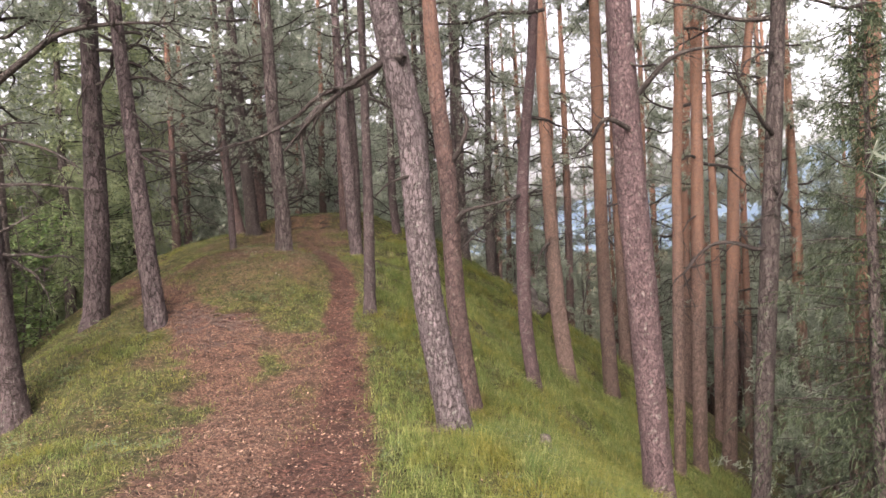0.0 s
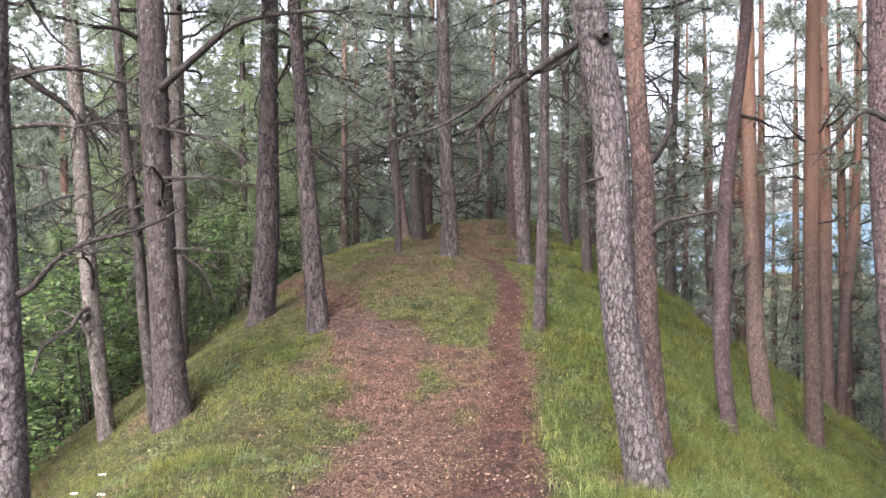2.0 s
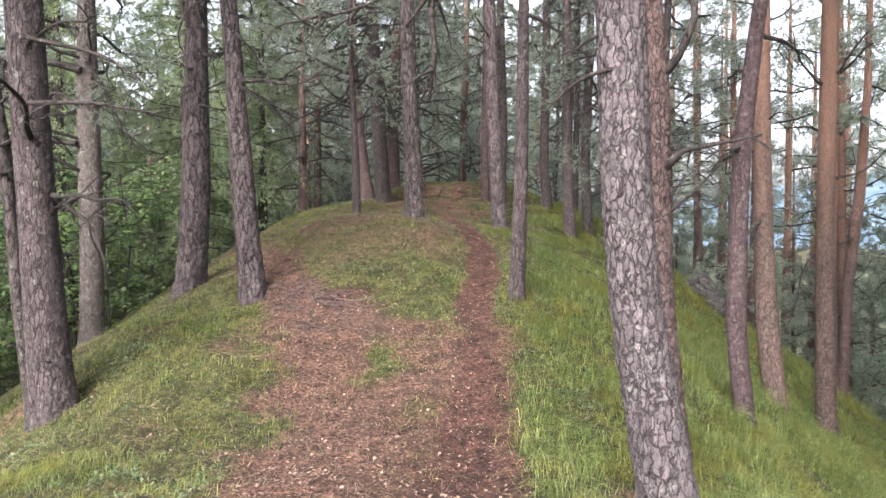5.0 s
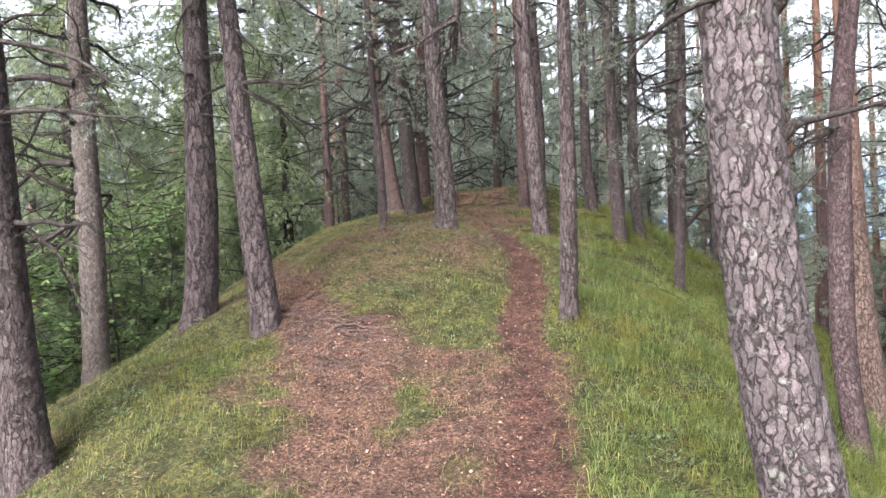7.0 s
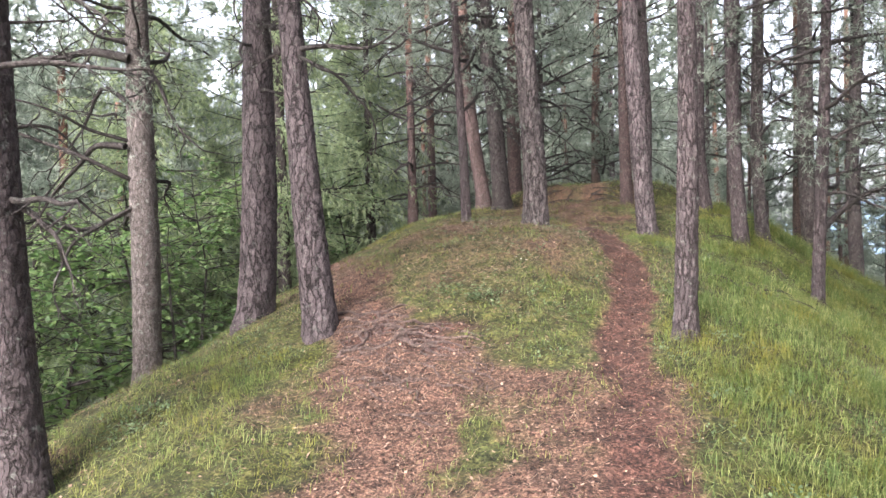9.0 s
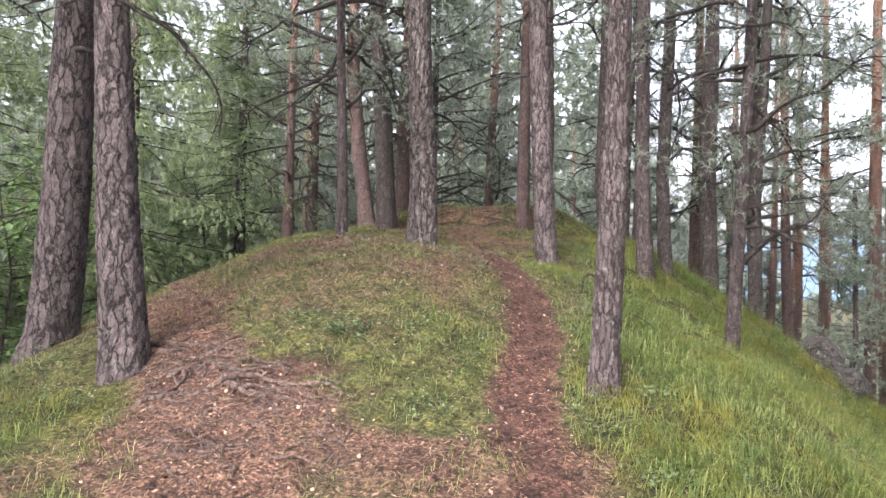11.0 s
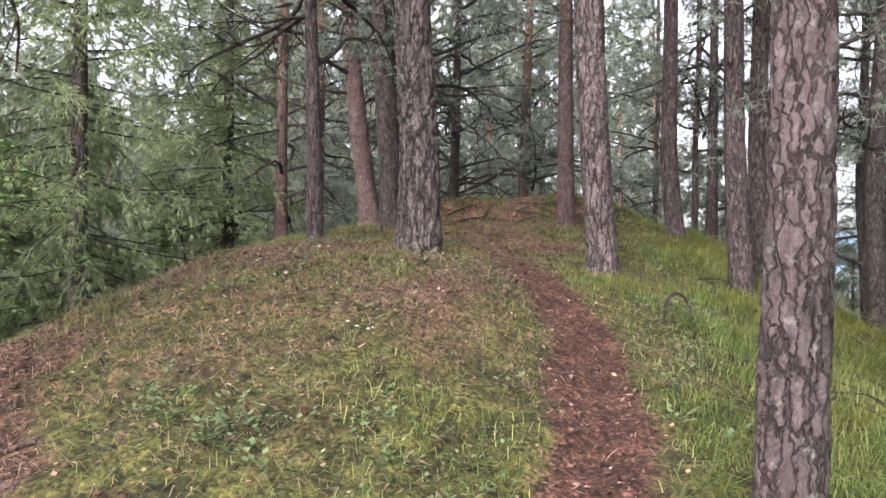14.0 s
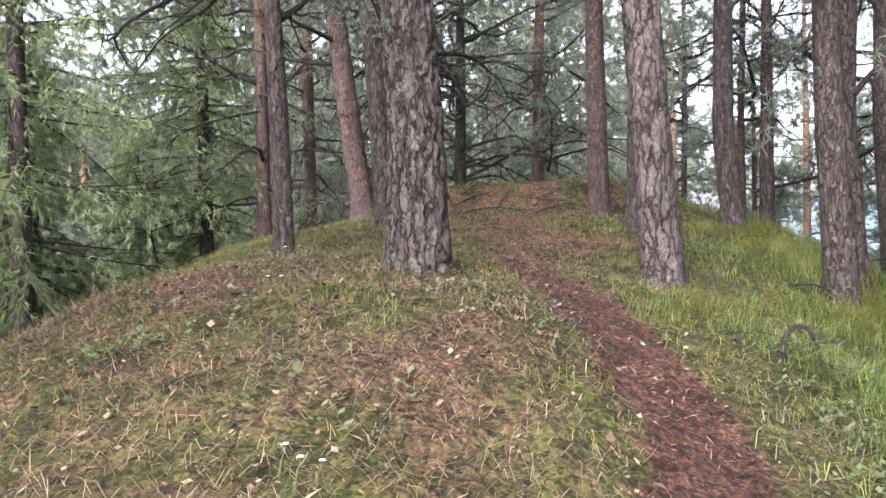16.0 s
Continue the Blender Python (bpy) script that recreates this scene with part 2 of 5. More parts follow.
def ground_material():
    m, n, l, b = material("woodland_floor", 0.95)
    geo = n.new("ShaderNodeNewGeometry")
    pos = geo.outputs["Position"]
    masks = []
    for key in ("bare", "soil", "green", "cushion"):
        a = n.new("ShaderNodeAttribute")
        a.attribute_name = key
        masks.append(a.outputs["Fac"])
    big = node(n, "ShaderNodeTexNoise", Scale=1.6, Detail=6.0, Roughness=0.65)
    mid = node(n, "ShaderNodeTexNoise", Scale=9.0, Detail=6.0, Roughness=0.7)
    fine = node(n, "ShaderNodeTexNoise", Scale=42.0, Detail=6.0, Roughness=0.8)
    grain = node(n, "ShaderNodeTexVoronoi", Scale=55.0)
    patchy = node(n, "ShaderNodeTexNoise", Scale=2.6, Detail=7.0, Roughness=0.7)
    for t in (big, mid, fine, grain, patchy):
        l.new(pos, t.inputs["Vector"])
    moss = ramp(n, l, mid.outputs["Fac"], [(0.3, (0.02, 0.026, 0.008)), (0.5, (0.06, 0.066, 0.019)), (0.7, (0.135, 0.122, 0.036))])
    thatch = ramp(n, l, fine.outputs["Fac"], [(0.3, (0.038, 0.024, 0.016)), (0.5, (0.122, 0.071, 0.045)), (0.68, (0.27, 0.183, 0.118))])
    litter = ramp(n, l, fine.outputs["Fac"], [(0.32, (0.016, 0.008, 0.006)), (0.5, (0.098, 0.053, 0.036)), (0.66, (0.27, 0.172, 0.115))])
    earth = ramp(n, l, fine.outputs["Fac"], [(0.3, (0.014, 0.007, 0.006)), (0.5, (0.066, 0.03, 0.021)), (0.68, (0.19, 0.105, 0.074))])

    def broken(mask, noise_out, width):
        """A mask with an uneven edge."""
        add = n.new("ShaderNodeMath")
        add.operation = "MULTIPLY_ADD"
        l.new(noise_out, add.inputs[0])
        add.inputs[1].default_value = width
        l.new(mask, add.inputs[2])
        r = n.new("ShaderNodeMapRange")
        r.interpolation_type = "SMOOTHSTEP"
        r.inputs[1].default_value, r.inputs[2].default_value = 0.5 + width * 0.5 - 0.22, 0.5 + width * 0.5 + 0.22
        l.new(add.outputs[0], r.inputs[0])
        return r.outputs[0]

    base = mix(n, l, broken(masks[2], patchy.outputs["Fac"], 1.7), thatch, moss)
    base = mix(n, l, broken(masks[0], mid.outputs["Fac"], 0.8), base, litter)
    base = mix(n, l, broken(masks[1], big.outputs["Fac"], 0.6), base, earth)
    cushion = ramp(n, l, fine.outputs["Fac"], [(0.3, (0.028, 0.033, 0.006)), (0.5, (0.085, 0.09, 0.014)), (0.7, (0.16, 0.155, 0.026))])
    base = mix(n, l, broken(masks[3], mid.outputs["Fac"], 0.9), base, cushion)
    clods = node(n, "ShaderNodeTexNoise", Scale=17.0, Detail=6.0, Roughness=0.75)
    l.new(pos, clods.inputs["Vector"])
    base = mix(n, l, 0.95, base, ramp(n, l, clods.outputs["Fac"], [(0.38, 0.18), (0.5, 0.9), (0.64, 1.0)]), "MULTIPLY")
    stains = node(n, "ShaderNodeTexNoise", Scale=3.4, Detail=5.0, Roughness=0.6)
    l.new(pos, stains.inputs["Vector"])
    base = mix(n, l, 0.8, base, ramp(n, l, stains.outputs["Fac"], [(0.36, 0.4), (0.58, 1.0)]), "MULTIPLY")
    speck = node(n, "ShaderNodeHueSaturation")
    sep = n.new("ShaderNodeSeparateColor")
    l.new(grain.outputs["Color"], sep.inputs[0])
    val = n.new("ShaderNodeMapRange")
    val.inputs[3].default_value, val.inputs[4].default_value = 0.35, 1.7
    l.new(sep.outputs[0], val.inputs[0])
    l.new(val.outputs[0], speck.inputs["Value"])
    l.new(base, speck.inputs["Color"])
    l.new(speck.outputs[0], b.inputs["Base Color"])
    bump = node(n, "ShaderNodeBump", Strength=0.8, Distance=0.03)
    l.new(mid.outputs["Fac"], bump.inputs["Height"])
    bump2 = node(n, "ShaderNodeBump", Strength=0.9, Distance=0.012)
    l.new(fine.outputs["Fac"], bump2.inputs["Height"])
    l.new(bump.outputs[0], bump2.inputs["Normal"])
    l.new(bump2.outputs[0], b.inputs["Normal"])
    return m


FLOOR = ground_material()


# ---- mesh tools ----
class Shape:
    """Collects vertices and faces of one mesh."""

    def __init__(self):
        self.verts, self.faces, self.count = [], [], 0

    def add(self, verts, faces):
        self.verts.append(np.asarray(verts, float).reshape(-1, 3))
        self.faces.append(np.asarray(faces, int) + self.count)
        self.count += len(self.verts[-1])

    def mesh(self, name, smooth=True):
        me = bpy.data.meshes.new(name)
        co = np.concatenate(self.verts)
        me.vertices.add(len(co))
        me.vertices.foreach_set("co", co.ravel())
        loops = np.concatenate([f.ravel() for f in self.faces])
        sizes = np.concatenate([np.full(len(f), f.shape[1]) for f in self.faces])
        me.loops.add(len(loops))
        me.loops.foreach_set("vertex_index", loops)
        me.polygons.add(len(sizes))
        me.polygons.foreach_set("loop_start", np.concatenate([[0], np.cumsum(sizes)[:-1]]))
        me.polygons.foreach_set("use_smooth", np.full(len(sizes), smooth))
        me.update(calc_edges=True)
        me.validate()
        return me


def part(name, mesh, mat, parent, label=""):
    ob = new(name, mesh)
    if mat and not mesh.materials:
        mesh.materials.append(mat)
    ob.parent = parent
    return tagged(ob, label)


def smooth_line(points, per=4):
    """More points along a line, rounded at its corners (Catmull-Rom)."""
    p = np.asarray(points, float)
    p = np.vstack([2 * p[0] - p[1], p, 2 * p[-1] - p[-2]])
    out = []
    for i in range(1, len(p) - 2):
        for s in np.arange(per) / per:
            a, b, c, d = p[i - 1:i + 3]
            out.append(0.5 * (2 * b + (c - a) * s + (2 * a - 5 * b + 4 * c - d) * s * s + (3 * b - a - 3 * c + d) * s ** 3))
    out.append(p[-2])
    return np.array(out)


def tube(shape, pts, radii, seg=6, bumps=None):
    """A tapered tube along a line. bumps: extra radius per ring and side."""
    pts, radii = np.asarray(pts, float), np.asarray(radii, float)
    tangent = np.gradient(pts, axis=0)
    tangent /= np.linalg.norm(tangent, axis=1, keepdims=True) + 1e-9
    ref = np.eye(3)[np.argmin(np.abs(tangent.mean(0)))]
    n1 = np.cross(tangent, ref)
    n1 /= np.linalg.norm(n1, axis=1, keepdims=True) + 1e-9
    n2 = np.cross(tangent, n1)
    a = np.arange(seg) * 2 * np.pi / seg
    r = radii[:, None] + (0 if bumps is None else bumps)
    v = pts[:, None] + r[..., None] * (np.cos(a)[None, :, None] * n1[:, None] + np.sin(a)[None, :, None] * n2[:, None])
    k = len(pts)
    i, j = np.meshgrid(np.arange(k - 1), np.arange(seg), indexing="ij")
    jn = (j + 1) % seg
    q = np.stack([i * seg + j, i * seg + jn, (i + 1) * seg + jn, (i + 1) * seg + j], -1).reshape(-1, 4)
    shape.add(v.reshape(-1, 3), q)


def chance(a, b, seed):
    h = np.sin(a * 127.1 + b * 311.7 + seed * 74.7) * 43758.5453
    return h - np.floor(h)


def plates(u, v, around, seed):
    """Distance from the cracks, and a shade, of bark plates on a cylinder."""
    iu, iv = np.floor(u), np.floor(v)
    first, second, tone = np.full(u.shape, 9.0), np.full(u.shape, 9.0), np.zeros(u.shape)
    for du in (-1, 0, 1):
        for dv in (-1, 0, 1):
            cu, cv = np.mod(iu + du, around), iv + dv
            d = np.hypot(iu + du + 0.15 + 0.7 * chance(cu, cv, seed) - u, cv + 0.1 + 0.8 * chance(cu, cv, seed + 5) - v)
            near = d < first
            second = np.where(near, first, np.minimum(second, d))
            tone = np.where(near, chance(cu, cv, seed + 9), tone)
            first = np.where(near, d, first)
    return second - first, tone


def needles(shape, centres, ways, count, length, width, spread=0.9, rng=None):
    """Tufts of thin needles at centres, each a narrow triangle."""
    c = np.repeat(np.asarray(centres), count, 0)
    w = np.repeat(np.asarray(ways), count, 0)
    d = w + spread * rng.normal(size=c.shape)
    d /= np.linalg.norm(d, axis=1, keepdims=True) + 1e-9
    side = np.cross(d, rng.normal(size=c.shape))
    side /= np.linalg.norm(side, axis=1, keepdims=True) + 1e-9
    ln = length * rng.uniform(0.6, 1.25, (len(c), 1))
    v = np.stack([c - side * width / 2, c + side * width / 2, c + d * ln], 1)
    shape.add(v.reshape(-1, 3), np.arange(len(c) * 3).reshape(-1, 3))


def limb_line(start, way, length, droop, rng, bends=6, crook=0.22):
    """A crooked line that grows from start along way."""
    p, d, out = np.array(start, float), np.array(way, float), [np.array(start, float)]
    d /= np.linalg.norm(d)
    for i in range(bends):
        d = d + rng.normal(size=3) * crook + np.array([0, 0, droop / bends])
        d /= np.linalg.norm(d)
        p = p + d * length / bends
        out.append(p.copy())
    return np.array(out)


def bare_limb(shape, line, r0, rng, twigs=5, twig_length=0.45, depth=2, seg=6):
    """A dead limb with crooked twigs on it."""
    pts = smooth_line(line, 3 if seg > 4 else 1)
    tube(shape, pts, np.linspace(r0, r0 * 0.25, len(pts)), seg)
    if depth == 0:
        return
    for _ in range(twigs):
        i = rng.integers(len(pts) // 4, len(pts))
        way = pts[min(i + 1, len(pts) - 1)] - pts[max(i - 1, 0)]
        way = way / (np.linalg.norm(way) + 1e-9) + rng.normal(size=3) * 0.7
        sub = limb_line(pts[i], way, twig_length * rng.uniform(0.5, 1.3), -0.3, rng, 4, 0.3)
        bare_limb(shape, sub, max(r0 * 0.35, 0.004), rng, 3, twig_length * 0.5, depth - 1, 3)


# ---- the ground ----
def profile(y, knots, values):
    return sum(np.interp(np.asarray(y) + o, knots, values) for o in (-0.9, -0.45, 0, 0.45, 0.9)) / 5


def bend(u, w):
    return w * np.log1p(np.exp(np.clip(u / w, -30, 30)))


ALONG = (0, 4, 8, 10.5, 12.5, 14, 15.5, 17, 19, 21, 24, 28)
CREST = (-0.25, -0.63, -0.70, -0.95, -0.57, -0.21, 0.18, 0.47, 0.81, 1.13, 1.85, 2.14)
EDGES = (4, 9, 13, 16, 20, 25)
RIGHT_EDGE = (0.74, 1.22, 0.03, -0.52, -1.19, -1.1)
LEFT_EDGE = (-4.48, -5.0, -7.6, -7.4, -8.38, -8.73)


def step(v, a, b):
    s = np.clip((v - a) / (b - a), 0, 1)
    return s * s * (3 - 2 * s)


def height(x, y):
    """The ridge, its two flanks and the knoll on it."""
    x, y = np.asarray(x, float), np.asarray(y, float)
    knoll = 0.57 * np.exp(-(((x + 4.67) / 2.08) ** 2 + ((y - 18.35) / 2.69) ** 2) ** 1.5)
    fall = 0.75 * bend(x - profile(y, EDGES, RIGHT_EDGE), 0.8) + 0.66 * bend(profile(y, EDGES, LEFT_EDGE) - x, 0.7)
    fall = 26 * np.tanh(fall / 26)
    rise = 34 * step(-x, 26, 95) * step(y, -60, 10) + 30 * step(y, 48, 120) * step(-x, -2, 34)
    rise = np.minimum(rise, 40)
    past = 0.25 * bend(y - 33, 2.0)
    past = 18 * np.tanh(past / 18)
    ledge = 0.5 * step(y, 24.9, 25.6) * np.exp(-((x + 4.3) / 2.2) ** 4)
    swell = 0.05 * np.sin(x * 1.7 + 0.6 * y) * np.sin(y * 1.3 - 0.4 * x)
    steps = 0.03 * np.exp(-((x + 4.3 + 0.5 * (y - 14.6)) / 1.4) ** 2 - ((y - 14.7) / 0.7) ** 2) * mottle(x, y, 8.0, 4)
    return profile(y, ALONG, CREST) + knoll + ledge + steps - fall - past + rise + swell


def near_line(x, y, line):
    """Distance to a line of (x, y) points."""
    best = np.full(np.shape(x), 1e9)
    for (ax, ay), (bx, by) in zip(line, line[1:]):
        s = np.clip(((x - ax) * (bx - ax) + (y - ay) * (by - ay)) / ((bx - ax) ** 2 + (by - ay) ** 2), 0, 1)
        best = np.minimum(best, np.hypot(x - ax - s * (bx - ax), y - ay - s * (by - ay)))
    return best


FOOTPATH = [(-1.0, -3), (-1.05, 5), (-1.25, 9), (-1.5, 11), (-1.8, 13.3), (-2.15, 14.8), (-2.2, 16.5), (-2.4, 17.8), (-3.0, 19.2), (-3.7, 20.6), (-4.0, 22), (-4.3, 27)]
SIDE_PATH = [(-1.9, -3), (-2.0, 6), (-2.2, 8.5), (-2.8, 10.8), (-3.6, 12.6), (-4.5, 14.2), (-5.5, 15.6), (-6.5, 17.0), (-8.0, 19.4), (-10, 22)]


def mottle(x, y, f, seed=0):
    """Smooth unevenness between about -1 and 1, with bumps of about 3 / f metres."""
    out = 0
    for k in range(6):
        a = 1.1 * k + 0.7 * seed
        out = out + np.sin(f * (1 + 0.13 * k) * (x * math.cos(a) + y * math.sin(a)) + 2.3 * k * (seed + 1) + 1.2 * np.sin(0.6 * f * (y * math.cos(a) - x * math.sin(a))))
    return out / 3.2


def masks(x, y):
    """Bare litter, trodden earth and green cover, each from 0 to 1."""
    foot = near_line(x, y, FOOTPATH) + 0.07 * mottle(x, y, 5.0) + 0.05 * mottle(x, y, 14.0, 2)
    side = near_line(x, y, SIDE_PATH) + 0.20 * mottle(x, y, 3.2, 1) + 0.10 * mottle(x, y, 10.0, 3)
    wide = np.interp(y, [5, 11, 14, 16, 21], [0.48, 0.36, 0.27, 0.24, 0.26])
    soft = np.interp(y, [12.5, 14.5], [0.45, 0.2])
    soil = step(foot, wide + soft, wide - soft * 0.8) * np.interp(y, [11, 12.5, 13.6, 14.8, 19, 21.5], [1.0, 0.8, 0.62, 1.0, 1.0, 0.2])
    rooty = np.exp(-((x + 4.3 + 0.5 * (y - 14.6)) / 1.5) ** 2 - ((y - 14.7) / 0.7) ** 2) * (0.8 + 0.3 * mottle(x, y, 6.0, 4))
    soil = np.maximum(soil, 0.8 * rooty)
    sw = np.interp(y, [5, 12, 15, 20], [0.9, 0.8, 0.5, 0.4])
    bare = 0.95 * step(side, sw + 0.4, sw - 0.45)
    foot_of_knoll = np.interp(x, [-5.8, -4.6, -4.0, -2.6, -2.1], [16.4, 15.2, 14.7, 14.0, 14.3]) + 0.15 * mottle(x, y, 4.0, 5)
    between = step(x, -5.6, -4.8) * step(x, -1.0, -1.6) * step(y, foot_of_knoll + 0.35, foot_of_knoll - 0.35)
    between = between * step(x + 0.48 * (y - 13.5) + 4.6, -0.1, 0.5)
    bare = np.maximum(bare, (0.68 + 0.16 * mottle(x, y, 4.0, 6)) * between)
    strip = np.exp(-((x + 3.0) / 0.33) ** 2 - ((y - 12.5) / 0.8) ** 2) * (0.75 + 0.4 * mottle(x, y, 7.0, 7))
    bare = np.maximum(bare - 0.6 * np.clip(strip, 0, 1), step(foot, wide + 0.32, wide - 0.1) * 0.62)
    top = np.exp(-((x + 4.6) / 2.4) ** 4 - ((y - 23.0) / 3.2) ** 4)
    bare = np.maximum(bare, (0.58 + 0.2 * mottle(x, y, 3.0, 8)) * top)
    knoll = np.exp(-(((x + 4.5) / 2.4) ** 2 + ((y - 17.6) / 2.4) ** 2) ** 2)
    lip = np.exp(-((x + 0.1) / 0.3) ** 2 - ((y - 9.6) / 0.55) ** 2)
    bare = np.maximum(bare, np.maximum((0.38 + 0.3 * mottle(x, y, 3.4, 9)) * knoll, lip))
    bank = step(x, -3.5, -5.0) * (0.22 + 0.3 * mottle(x, y, 2.6, 10))
    bare = np.maximum(bare, bank)
    off = np.maximum(step(x, 4.5, 9.0), np.maximum(step(x, -8.0, -9.5), step(y, 27, 31)))
    green = np.clip(1.0 - 0.35 * off - 0.35 * knoll, 0, 1)
    return np.clip(bare, 0, 1), np.clip(soil, 0, 1), green


MOSS = ((-5.42, 14.0, 0.2, 0.5, 1.0), (-5.45, 14.75, 0.22, 0.35, 0.9), (-5.6, 9.4, 0.7, 1.0, 0.75), (-5.0, 7.6, 0.6, 1.1, 0.8), (-4.6, 5.8, 0.5, 0.8, 0.8), (-0.3, 8.0, 0.35, 0.8, 0.75), (-0.55, 13.6, 0.4, 0.45, 0.8), (-6.9, 14.0, 0.4, 0.8, 0.7))


def humps(x, y):
    """Small unevenness of the ground."""
    return np.array([0.05 * noise.noise((a * 1.4, b * 1.4, 0)) + 0.034 * noise.noise((a * 5, b * 5, 3)) + 0.02 * noise.noise((a * 13, b * 13, 7)) for a, b in zip(x, y)])


def build_ground():
    def spread(lo, hi, fine, reach):
        mid = np.arange(lo, hi + fine / 2, fine)
        out, s = [], fine
        while not out or out[-1] < reach:
            s *= 1.13
            out.append((out[-1] if out else 0) + s)
        return np.concatenate([lo - np.array(out)[::-1], mid, hi + np.array(out)])

    xs, ys = spread(-9.5, 5.0, 0.075, 2600), spread(3.0, 26.0, 0.075, 2600)
    gx, gy = np.meshgrid(xs, ys, indexing="ij")
    z = height(gx, gy)
    rough = np.zeros(gx.shape)
    inside = (np.abs(gx + 2) < 14) & (np.abs(gy - 14) < 18)
    rough[inside] = humps(gx[inside], gy[inside])
    bare, soil, green = masks(gx, gy)
    cushion = sum(most * np.exp(-((gx - cx) / wx) ** 2 - ((gy - cy) / wy) ** 2) for cx, cy, wx, wy, most in MOSS) * (0.8 + 0.4 * mottle(gx, gy, 5.0, 11))
    z = z + rough - 0.05 * soil * step(gy, 30, 25)
    nx, ny = gx.shape
    i, j = np.meshgrid(np.arange(nx - 1), np.arange(ny - 1), indexing="ij")
    q = np.stack([i * ny + j, (i + 1) * ny + j, (i + 1) * ny + j + 1, i * ny + j + 1], -1).reshape(-1, 4)
    shape = Shape()
    shape.add(np.stack([gx, gy, z], -1).reshape(-1, 3), q)
    me = shape.mesh("ground")
    for key, values in (("bare", bare), ("soil", soil), ("green", green), ("cushion", cushion)):
        me.attributes.new(key, "FLOAT", "POINT").data.foreach_set("value", values.ravel().astype(np.float32))
    me.materials.append(FLOOR)
    return tagged(new("ground", me), "wooded ridge with a trodden earth path, moss and grass", "ground", kind="structure")


build_ground()


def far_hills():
    m, n, l, b = material("haze_tinted_slope", 1.0)
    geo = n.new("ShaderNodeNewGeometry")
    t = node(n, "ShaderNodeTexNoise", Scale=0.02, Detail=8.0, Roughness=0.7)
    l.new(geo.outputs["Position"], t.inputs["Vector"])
    # blue of the aerial haze is mixed straight into the slope colour
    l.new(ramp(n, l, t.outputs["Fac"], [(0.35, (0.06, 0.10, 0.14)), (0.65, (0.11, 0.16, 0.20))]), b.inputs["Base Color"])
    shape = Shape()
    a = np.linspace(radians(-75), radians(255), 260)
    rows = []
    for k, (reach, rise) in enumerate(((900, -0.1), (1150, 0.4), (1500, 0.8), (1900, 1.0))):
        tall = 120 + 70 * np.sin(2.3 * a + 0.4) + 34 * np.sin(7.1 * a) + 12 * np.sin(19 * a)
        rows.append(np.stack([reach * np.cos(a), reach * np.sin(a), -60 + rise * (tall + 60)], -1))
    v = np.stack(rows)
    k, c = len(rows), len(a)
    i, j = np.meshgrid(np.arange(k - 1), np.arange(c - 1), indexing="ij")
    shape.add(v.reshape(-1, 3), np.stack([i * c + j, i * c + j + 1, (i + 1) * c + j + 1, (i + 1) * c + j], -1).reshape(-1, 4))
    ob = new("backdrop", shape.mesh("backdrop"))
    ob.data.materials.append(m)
    tagged(ob, "distant wooded hills across the valley, blue haze put into their colour", "hills", kind="structure")


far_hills()


